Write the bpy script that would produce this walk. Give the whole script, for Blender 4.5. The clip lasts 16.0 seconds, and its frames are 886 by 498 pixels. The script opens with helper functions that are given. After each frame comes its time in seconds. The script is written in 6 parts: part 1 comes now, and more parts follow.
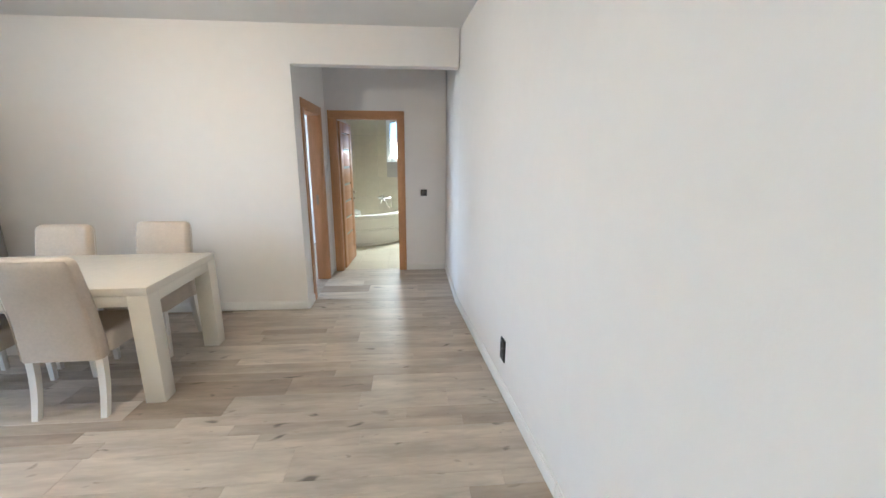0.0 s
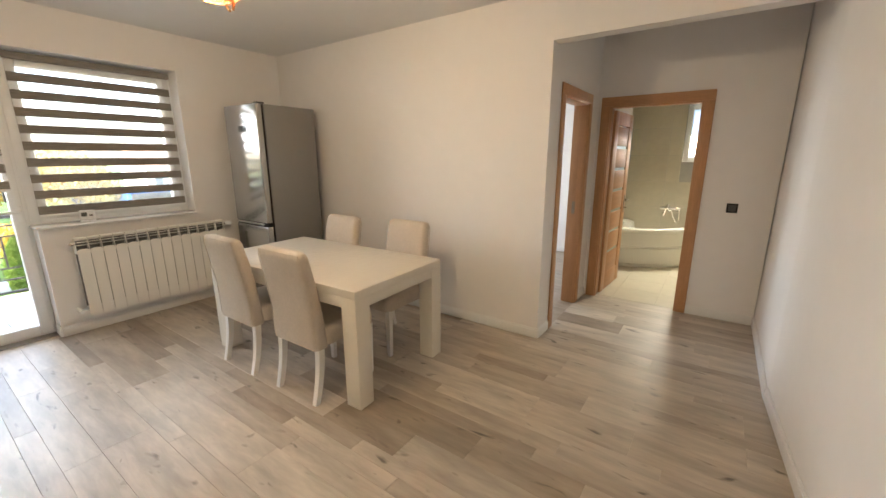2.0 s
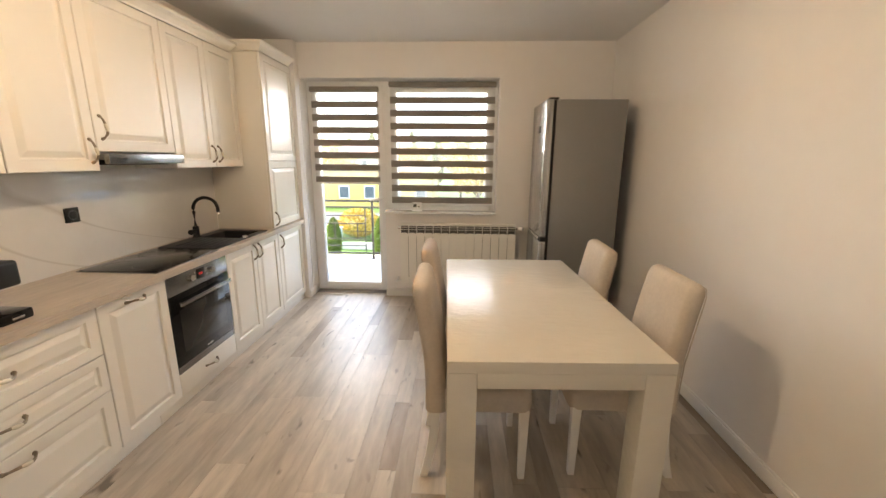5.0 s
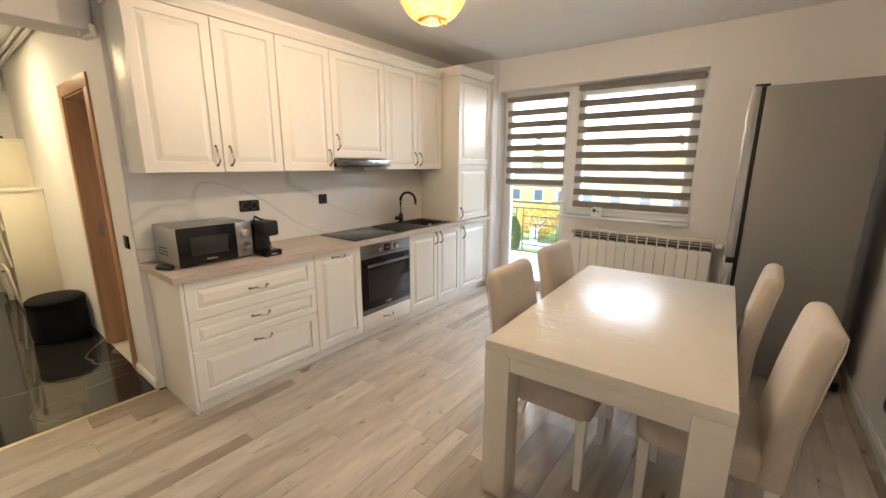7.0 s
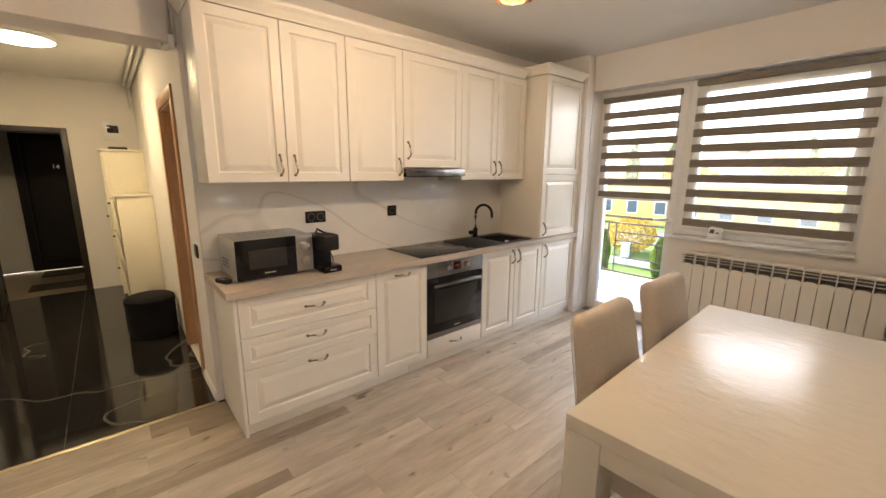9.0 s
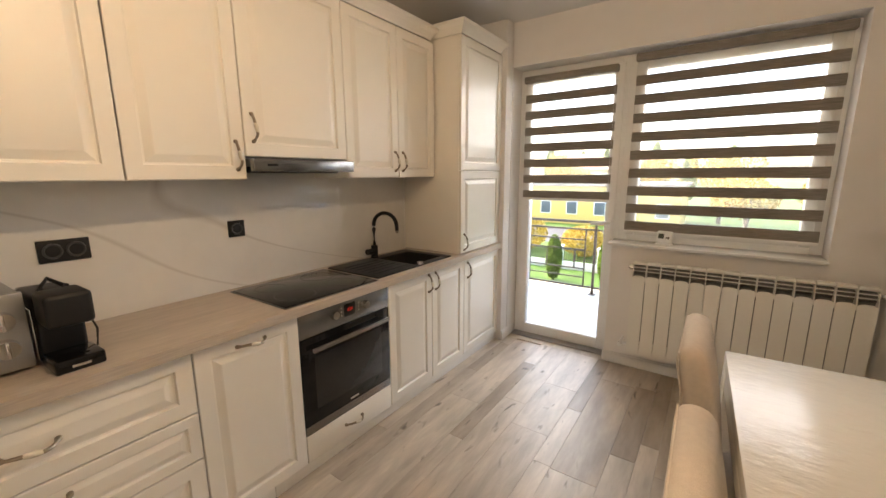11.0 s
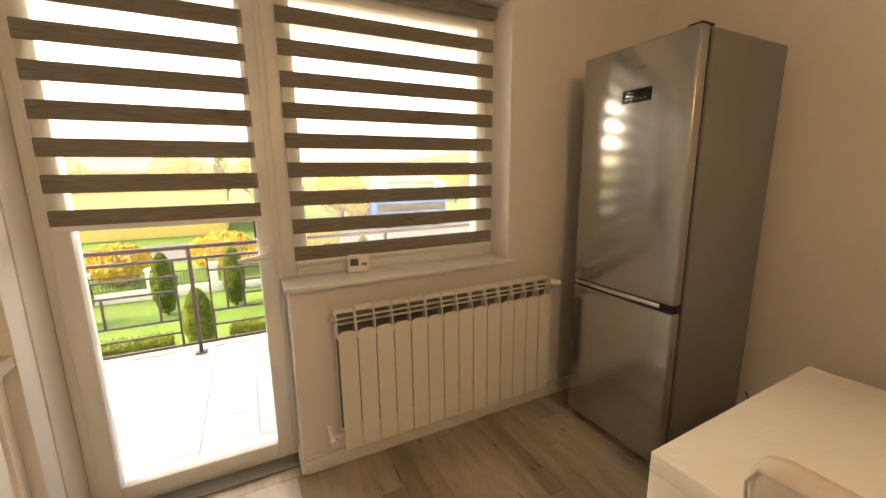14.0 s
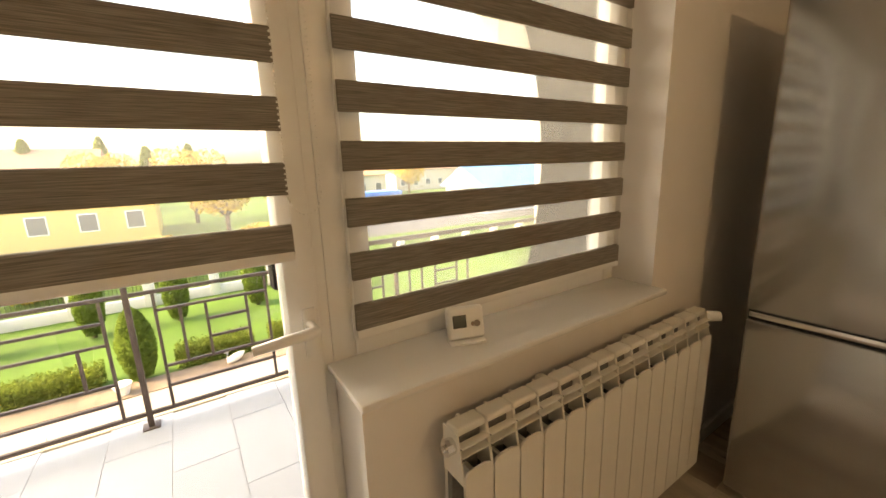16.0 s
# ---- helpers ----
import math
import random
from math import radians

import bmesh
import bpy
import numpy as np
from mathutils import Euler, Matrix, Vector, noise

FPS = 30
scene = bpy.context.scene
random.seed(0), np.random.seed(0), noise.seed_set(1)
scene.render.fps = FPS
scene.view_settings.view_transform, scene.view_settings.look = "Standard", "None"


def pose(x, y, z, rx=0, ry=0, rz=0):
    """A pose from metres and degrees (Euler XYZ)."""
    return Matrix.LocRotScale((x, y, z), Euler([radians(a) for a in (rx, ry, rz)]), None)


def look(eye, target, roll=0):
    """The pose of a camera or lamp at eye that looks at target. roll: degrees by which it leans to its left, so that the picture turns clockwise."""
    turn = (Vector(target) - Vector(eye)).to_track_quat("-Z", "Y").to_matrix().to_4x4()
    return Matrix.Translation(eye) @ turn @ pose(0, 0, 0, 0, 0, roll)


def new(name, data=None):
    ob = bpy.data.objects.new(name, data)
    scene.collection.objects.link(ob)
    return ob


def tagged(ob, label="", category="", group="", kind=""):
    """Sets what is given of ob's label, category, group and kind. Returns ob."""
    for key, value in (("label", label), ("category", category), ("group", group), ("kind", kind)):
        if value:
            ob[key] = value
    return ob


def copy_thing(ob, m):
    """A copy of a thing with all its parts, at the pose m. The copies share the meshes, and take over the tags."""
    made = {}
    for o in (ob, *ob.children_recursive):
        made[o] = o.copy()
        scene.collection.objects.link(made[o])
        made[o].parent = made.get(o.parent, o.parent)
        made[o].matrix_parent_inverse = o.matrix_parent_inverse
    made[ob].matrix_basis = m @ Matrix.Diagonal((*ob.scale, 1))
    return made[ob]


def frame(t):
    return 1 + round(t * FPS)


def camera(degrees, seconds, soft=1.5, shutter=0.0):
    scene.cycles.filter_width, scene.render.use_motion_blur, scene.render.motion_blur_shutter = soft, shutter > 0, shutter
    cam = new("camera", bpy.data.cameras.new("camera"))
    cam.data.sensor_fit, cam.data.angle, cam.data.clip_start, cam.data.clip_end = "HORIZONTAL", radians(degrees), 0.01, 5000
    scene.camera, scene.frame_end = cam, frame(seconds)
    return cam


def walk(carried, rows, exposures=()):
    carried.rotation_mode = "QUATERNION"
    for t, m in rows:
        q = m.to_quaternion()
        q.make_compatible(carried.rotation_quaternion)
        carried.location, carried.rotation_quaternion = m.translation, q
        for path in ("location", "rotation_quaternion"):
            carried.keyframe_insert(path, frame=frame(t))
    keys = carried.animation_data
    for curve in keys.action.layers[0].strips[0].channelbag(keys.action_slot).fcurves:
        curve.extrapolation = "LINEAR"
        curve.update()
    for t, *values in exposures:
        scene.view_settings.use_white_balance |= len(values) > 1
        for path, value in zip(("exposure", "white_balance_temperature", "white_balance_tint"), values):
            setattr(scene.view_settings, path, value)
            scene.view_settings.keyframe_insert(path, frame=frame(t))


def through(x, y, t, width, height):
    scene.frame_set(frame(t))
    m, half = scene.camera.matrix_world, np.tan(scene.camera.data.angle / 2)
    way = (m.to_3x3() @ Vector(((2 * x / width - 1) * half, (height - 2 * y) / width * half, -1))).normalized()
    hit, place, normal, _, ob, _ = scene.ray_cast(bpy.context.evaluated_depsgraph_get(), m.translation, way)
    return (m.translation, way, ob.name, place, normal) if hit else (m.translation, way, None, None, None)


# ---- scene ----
cam = camera(97.0, 16.0)
PATH = [
    (0, (0.191, 0.456, 1.491), (0.348, 2.396, 1.034), 0.2),
    (0.5, (0.27, 0.628, 1.47), (0.037, 2.561, 1.011), 0.0),
    (1, (0.271, 0.807, 1.475), (-0.28, 2.674, 1.018), -0.1),
    (1.5, (0.259, 1.057, 1.459), (-0.585, 2.814, 1.01), -0.1),
    (2, (0.241, 1.332, 1.489), (-0.875, 2.926, 1.027), -0.1),
    (2.5, (0.19, 1.59, 1.479), (-1.158, 2.996, 1.025), 0.0),
    (3, (0.159, 1.863, 1.477), (-1.399, 3.03, 1.02), -0.1),
    (3.5, (0.137, 2.14, 1.453), (-1.609, 3.006, 1.004), -0.2),
    (4, (0.098, 2.362, 1.47), (-1.767, 2.928, 1.022), 0.0),
    (6.3, (-0.089, 3.304, 1.493), (-1.84, 2.44, 1.061), 0.3),
    (6.5, (-0.081, 3.382, 1.483), (-1.78, 2.417, 1.053), 0.2),
    (7, (-0.013, 3.539, 1.478), (-1.563, 2.349, 1.052), 0.2),
    (7.5, (0.029, 3.614, 1.504), (-1.365, 2.244, 1.08), 0.5),
    (8, (0.006, 3.558, 1.496), (-1.286, 2.084, 1.1), 0.5),
    (8.2, (-0.03, 3.509, 1.499), (-1.296, 2.01, 1.11), 0.4),
    (10.3, (-0.83, 2.852, 1.452), (-2.227, 1.47, 1.081), -0.2),
    (10.5, (-0.86, 2.737, 1.446), (-2.329, 1.431, 1.079), 0.1),
    (11, (-1.072, 2.597, 1.438), (-2.687, 1.478, 1.065), -0.2),
    (11.5, (-1.315, 2.472, 1.44), (-3.077, 1.603, 1.067), -0.2),
    (12, (-1.501, 2.31, 1.455), (-3.377, 1.733, 1.07), -0.6),
    (12.5, (-1.653, 2.166, 1.455), (-3.605, 1.959, 1.073), -0.6),
    (13, (-1.875, 2.068, 1.458), (-3.83, 2.24, 1.073), -0.8),
    (13.5, (-2.119, 1.964, 1.445), (-4.004, 2.503, 1.051), -0.8),
    (14, (-2.369, 1.865, 1.423), (-4.125, 2.742, 1.041), -0.7),
    (14.5, (-2.65, 1.861, 1.427), (-4.264, 2.971, 1.026), -1.0),
    (15, (-2.904, 1.843, 1.428), (-4.415, 3.088, 1.018), -1.1),
    (15.5, (-3.177, 1.722, 1.43), (-4.678, 2.973, 1.002), -1.3),
    (16, (-3.408, 1.73, 1.419), (-5.036, 2.812, 0.995), -1.9),
]
EXPOSURES = [(0.0, 5.18, 4750, 3), (0.5, 5.2, 4850, 3), (1.5, 4.92, 5250, 4), (2.5, 4.77, 6500, 10), (4.0, 4.7, 6550, 10), (6.5, 4.92, 5850, 8), (8.2, 4.76, 6000, 10), (10.5, 4.5, 6900, 14), (11.0, 4.45, 6600, 11), (12.5, 4.5, 6500, 10), (13.5, 4.45, 7000, 11), (14.5, 4.17, 10300, 16), (15.5, 4.15, 9800, 15), (16.0, 4.1, 8900, 12)]
walk(cam, [(t, look(eye, target, roll)) for t, eye, target, roll in PATH], EXPOSURES)

# ---- world, sun, lamps ----
world = bpy.data.worlds.new("sky")
scene.world = world
world.use_nodes = True
wt = world.node_tree
sky = wt.nodes.new("ShaderNodeTexSky")
sky.sky_type = "NISHITA"
sky.sun_disc = False
sky.sun_elevation, sky.sun_rotation = radians(34), radians(190)
sky.air_density, sky.dust_density = 1.0, 4.0
wt.nodes["Background"].inputs["Strength"].default_value = 0.072
wt.links.new(sky.outputs[0], wt.nodes["Background"].inputs["Color"])
sun = new("sun", bpy.data.lights.new("sun", "SUN"))
sun.data.energy, sun.data.angle, sun.data.color = 0.30, radians(12), (1.0, 0.94, 0.84)
sun.matrix_world = look((-0.17, -0.98, 0.67), (0, 0, 0))


def lamp(name, kind, place, energy, color, size=0.05):
    ob = new(name, bpy.data.lights.new(name, kind))
    ob.data.energy, ob.data.color, ob.location = energy, color, place
    if kind == "POINT":
        ob.data.shadow_soft_size = size
    return ob


lamp("bulb_light", "POINT", (-1.568, 2.279, 2.255), 1.6, (1.0, 0.72, 0.45), 0.03)
hall_light = lamp("hall_lamp_light", "AREA", (0.05, -1.35, 2.455), 0.58, (1.0, 0.70, 0.36))
hall_light.data.shape, hall_light.data.size = "DISK", 0.34
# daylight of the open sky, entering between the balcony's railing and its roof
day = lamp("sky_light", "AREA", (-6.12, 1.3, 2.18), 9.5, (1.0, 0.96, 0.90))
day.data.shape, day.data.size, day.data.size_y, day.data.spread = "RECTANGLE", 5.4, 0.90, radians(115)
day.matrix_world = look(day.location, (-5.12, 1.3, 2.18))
side = lamp("side_room_window_light", "AREA", (-4.30, 5.8, 1.59), 1.7, (1.0, 0.96, 0.92))
side.data.shape, side.data.size, side.data.size_y = "RECTANGLE", 1.7, 1.3
side.matrix_world = look(side.location, (-3.3, 5.8, 1.5))
bath_light = lamp("bath_window_light", "AREA", (0.05, 7.96, 1.785), 1.3, (1.0, 0.88, 0.66))
bath_light.data.shape, bath_light.data.size, bath_light.data.size_y = "RECTANGLE", 0.46, 0.62
bath_light.data.spread = radians(100)
bath_light.matrix_world = look(bath_light.location, (0.0, 7.1, 0.55))


# ---- materials ----
def mat(name, color, rough=0.5, metal=0.0, vary=0.08, scale=8.0, bump=0.0, bump_scale=60.0, stretch=(1, 1, 1), per_object=0.0, spec=0.5, coat=0.0):
    """A surface whose colour wanders with two sizes of noise, with a fine relief."""
    m = bpy.data.materials.new(name)
    m.use_nodes = True
    nt = m.node_tree
    b = nt.nodes["Principled BSDF"]
    b.inputs["Roughness"].default_value, b.inputs["Metallic"].default_value = rough, metal
    b.inputs["Specular IOR Level"].default_value, b.inputs["Coat Weight"].default_value = spec, coat
    co = nt.nodes.new("ShaderNodeTexCoord")
    mp = nt.nodes.new("ShaderNodeMapping")
    mp.inputs["Scale"].default_value = stretch
    nt.links.new(co.outputs["Object"], mp.inputs["Vector"])
    n1, n2 = nt.nodes.new("ShaderNodeTexNoise"), nt.nodes.new("ShaderNodeTexNoise")
    n1.inputs["Scale"].default_value, n2.inputs["Scale"].default_value = scale, scale * 7
    n1.inputs["Detail"].default_value = 5
    add = nt.nodes.new("ShaderNodeMath")
    add.operation = "ADD"
    for n, k in ((n1, 0), (n2, 1)):
        nt.links.new(mp.outputs[0], n.inputs["Vector"])
        nt.links.new(n.outputs["Fac"], add.inputs[k])
    rng = nt.nodes.new("ShaderNodeMapRange")
    rng.inputs["From Min"].default_value, rng.inputs["From Max"].default_value = 0.6, 1.4
    rng.inputs["To Min"].default_value, rng.inputs["To Max"].default_value = 1 - vary, 1 + vary
    nt.links.new(add.outputs[0], rng.inputs["Value"])
    hsv = nt.nodes.new("ShaderNodeHueSaturation")
    hsv.inputs["Color"].default_value = (*color, 1)
    last = rng.outputs[0]
    if per_object:
        info = nt.nodes.new("ShaderNodeObjectInfo")
        r2 = nt.nodes.new("ShaderNodeMapRange")
        r2.inputs["To Min"].default_value, r2.inputs["To Max"].default_value = 1 - per_object, 1 + per_object
        nt.links.new(info.outputs["Random"], r2.inputs["Value"])
        mul = nt.nodes.new("ShaderNodeMath")
        mul.operation = "MULTIPLY"
        nt.links.new(last, mul.inputs[0])
        nt.links.new(r2.outputs[0], mul.inputs[1])
        last = mul.outputs[0]
    nt.links.new(last, hsv.inputs["Value"])
    nt.links.new(hsv.outputs[0], b.inputs["Base Color"])
    if bump:
        n3, bp = nt.nodes.new("ShaderNodeTexNoise"), nt.nodes.new("ShaderNodeBump")
        n3.inputs["Scale"].default_value, n3.inputs["Detail"].default_value = bump_scale, 4
        nt.links.new(mp.outputs[0], n3.inputs["Vector"])
        bp.inputs["Strength"].default_value, bp.inputs["Distance"].default_value = bump, 0.004
        nt.links.new(n3.outputs["Fac"], bp.inputs["Height"])
        nt.links.new(bp.outputs[0], b.inputs["Normal"])
    return m


def glass(name, color=(1, 1, 1), rough=0.0, clear=0.92):
    """A thin pane: mostly clear, with a mirror gloss that grows at a slant."""
    m = bpy.data.materials.new(name)
    m.use_nodes = True
    nt = m.node_tree
    nt.nodes.remove(nt.nodes["Principled BSDF"])
    tr, gl, mix, fr = (nt.nodes.new("ShaderNode" + k) for k in ("BsdfTransparent", "BsdfGlossy", "MixShader", "Fresnel"))
    tr.inputs["Color"].default_value = (*[c * clear for c in color], 1)
    gl.inputs["Roughness"].default_value = rough
    fr.inputs["IOR"].default_value = 1.35
    nt.links.new(fr.outputs[0], mix.inputs[0])
    nt.links.new(tr.outputs[0], mix.inputs[1])
    nt.links.new(gl.outputs[0], mix.inputs[2])
    nt.links.new(mix.outputs[0], nt.nodes["Material Output"].inputs["Surface"])
    return m


def fabric(name, color, clear=0.0, through=0.3, thread=(30, 300, 900), vary=0.25):
    """Woven cloth that lets some light through."""
    m = bpy.data.materials.new(name)
    m.use_nodes = True
    nt = m.node_tree
    nt.nodes.remove(nt.nodes["Principled BSDF"])
    co, mp, no, rng, hsv = (nt.nodes.new("ShaderNode" + k) for k in ("TexCoord", "Mapping", "TexNoise", "MapRange", "HueSaturation"))
    mp.inputs["Scale"].default_value = thread
    no.inputs["Scale"].default_value, no.inputs["Detail"].default_value = 1.0, 3
    nt.links.new(co.outputs["Object"], mp.inputs["Vector"])
    nt.links.new(mp.outputs[0], no.inputs["Vector"])
    nt.links.new(no.outputs["Fac"], rng.inputs["Value"])
    rng.inputs["From Min"].default_value, rng.inputs["From Max"].default_value = 0.3, 0.7
    rng.inputs["To Min"].default_value, rng.inputs["To Max"].default_value = 1 - vary, 1 + vary
    hsv.inputs["Color"].default_value = (*color, 1)
    nt.links.new(rng.outputs[0], hsv.inputs["Value"])
    df, tl, mx, tp, mx2 = (nt.nodes.new("ShaderNode" + k) for k in ("BsdfDiffuse", "BsdfTranslucent", "MixShader", "BsdfTransparent", "MixShader"))
    for n in (df, tl):
        nt.links.new(hsv.outputs[0], n.inputs["Color"])
    mx.inputs[0].default_value, mx2.inputs[0].default_value = through, clear
    nt.links.new(df.outputs[0], mx.inputs[1])
    nt.links.new(tl.outputs[0], mx.inputs[2])
    nt.links.new(mx.outputs[0], mx2.inputs[1])
    nt.links.new(tp.outputs[0], mx2.inputs[2])
    nt.links.new(mx2.outputs[0], nt.nodes["Material Output"].inputs["Surface"])
    return m


def glow(name, color, strength):
    m = bpy.data.materials.new(name)
    m.use_nodes = True
    b = m.node_tree.nodes["Principled BSDF"]
    b.inputs["Base Color"].default_value = (*color, 1)
    b.inputs["Emission Color"].default_value, b.inputs["Emission Strength"].default_value = (*color, 1), strength
    return m


PAINT = mat("wall_paint", (0.80, 0.775, 0.755), 0.75, vary=0.015, scale=1.5, bump=0.12, bump_scale=90)
CEIL = mat("ceiling_paint", (0.74, 0.735, 0.73), 0.8, vary=0.015, scale=1.2, bump=0.08, bump_scale=70)
TRIM = mat("white_trim", (0.80, 0.79, 0.77), 0.4, vary=0.02)
UPVC = mat("white_upvc", (0.82, 0.83, 0.83), 0.28, vary=0.015)
OAK = mat("oak_veneer", (0.46, 0.245, 0.115), 0.45, vary=0.18, scale=3, stretch=(9, 9, 0.6), bump=0.05, bump_scale=30)
OAK_H = mat("oak_veneer_across", (0.46, 0.245, 0.115), 0.45, vary=0.18, scale=3, stretch=(0.6, 9, 9), bump=0.05, bump_scale=30)
CABINET = mat("cream_lacquer", (0.84, 0.81, 0.745), 0.38, vary=0.012, scale=2)
WORKTOP = mat("worktop_oak", (0.50, 0.43, 0.36), 0.45, vary=0.2, scale=3, stretch=(0.7, 9, 9), bump=0.06, bump_scale=30)
STEEL = mat("brushed_steel", (0.27, 0.27, 0.27), 0.26, metal=1, vary=0.05, scale=4, stretch=(0.4, 20, 20), bump=0.02, bump_scale=40)
FRIDGE_SIDE = mat("grey_sheet_metal", (0.23, 0.223, 0.217), 0.42, metal=0.25, vary=0.03)
FRIDGE_FRONT = mat("fridge_steel", (0.43, 0.428, 0.426), 0.17, metal=0.8, vary=0.03, scale=3, stretch=(0.5, 20, 20))
BLACK_GLASS = mat("black_glass", (0.008, 0.008, 0.009), 0.06, vary=0.02, spec=0.35)
BLACK = mat("black_plastic", (0.011, 0.011, 0.012), 0.45, vary=0.05, bump=0.03, bump_scale=200, spec=0.35)
GRANITE = mat("black_granite", (0.016, 0.016, 0.017), 0.5, vary=0.3, scale=60, bump=0.08, bump_scale=400)
CHROME = mat("chrome", (0.75, 0.75, 0.75), 0.12, metal=1, vary=0.02)
NICKEL = mat("aged_nickel", (0.30, 0.25, 0.19), 0.28, metal=1, vary=0.25, scale=40)
PORCELAIN = mat("cream_porcelain", (0.74, 0.69, 0.58), 0.18, vary=0.04, scale=30)
TABLE_WHITE = mat("white_table_lacquer", (0.72, 0.675, 0.59), 0.26, vary=0.02, scale=3, bump=0.95, bump_scale=26, stretch=(1, 0.45, 1), spec=0.17)
CHAIR_CLOTH = mat("beige_microfibre", (0.55, 0.48, 0.40), 0.95, vary=0.07, scale=9, bump=0.3, bump_scale=350, spec=0.2)
CHAIR_LEG = mat("white_chair_leg", (0.78, 0.755, 0.71), 0.35, vary=0.02)
RAD_WHITE = mat("radiator_enamel", (0.80, 0.785, 0.74), 0.35, vary=0.015)
BAND = fabric("blind_band", (0.30, 0.275, 0.245), 0.0, 0.22, (5, 14, 620), 0.34)
SHEER = fabric("blind_sheer", (0.80, 0.78, 0.73), 0.84, 0.7, (200, 900, 900), 0.1)
PANE = glass("window_glass")
IRON = mat("dark_railing_paint", (0.05, 0.035, 0.03), 0.45, vary=0.15, scale=20)
TILE_OUT = mat("balcony_tile", (0.255, 0.285, 0.335), 0.35, vary=0.04, scale=2, per_object=0.03)
TILE_BATH = mat("beige_bath_tile", (0.56, 0.51, 0.40), 0.3, vary=0.06, scale=1.5, per_object=0.04)
GROUT = mat("grout", (0.42, 0.40, 0.37), 0.8)
RENDERED = mat("facade_render", (0.62, 0.60, 0.55), 0.9, vary=0.05, scale=2)


def veined(name, base, vein, rough, scale=1.1, width=0.035, strength=0.6):
    """Polished marble with thin wandering veins."""
    m = mat(name, base, rough, vary=0.04, scale=1.5)
    nt = m.node_tree
    b = nt.nodes["Principled BSDF"]
    src = b.inputs["Base Color"].links[0].from_socket
    geo, n, d, absn, rng, mix = (nt.nodes.new("ShaderNode" + k) for k in ("NewGeometry", "TexNoise", "Math", "Math", "MapRange", "Mix"))
    mp = nt.nodes.new("ShaderNodeMapping")
    mp.inputs["Scale"].default_value = (0.7, 0.9, 2.2)
    mp.inputs["Rotation"].default_value = (0, radians(12), radians(25))
    nt.links.new(geo.outputs["Position"], mp.inputs["Vector"])
    nt.links.new(mp.outputs[0], n.inputs["Vector"])
    n.inputs["Scale"].default_value, n.inputs["Detail"].default_value, n.inputs["Distortion"].default_value = scale, 2.2, 0.5
    d.operation, absn.operation = "SUBTRACT", "ABSOLUTE"
    d.inputs[1].default_value = 0.5
    nt.links.new(n.outputs["Fac"], d.inputs[0])
    nt.links.new(d.outputs[0], absn.inputs[0])
    nt.links.new(absn.outputs[0], rng.inputs["Value"])
    rng.inputs["From Min"].default_value, rng.inputs["From Max"].default_value = 0.0, width
    rng.inputs["To Min"].default_value, rng.inputs["To Max"].default_value = strength, 0.0
    mix.data_type = "RGBA"
    nt.links.new(rng.outputs[0], mix.inputs[0])
    nt.links.new(src, mix.inputs[6])
    mix.inputs[7].default_value = (*vein, 1)
    nt.links.new(mix.outputs[2], b.inputs["Base Color"])
    return m


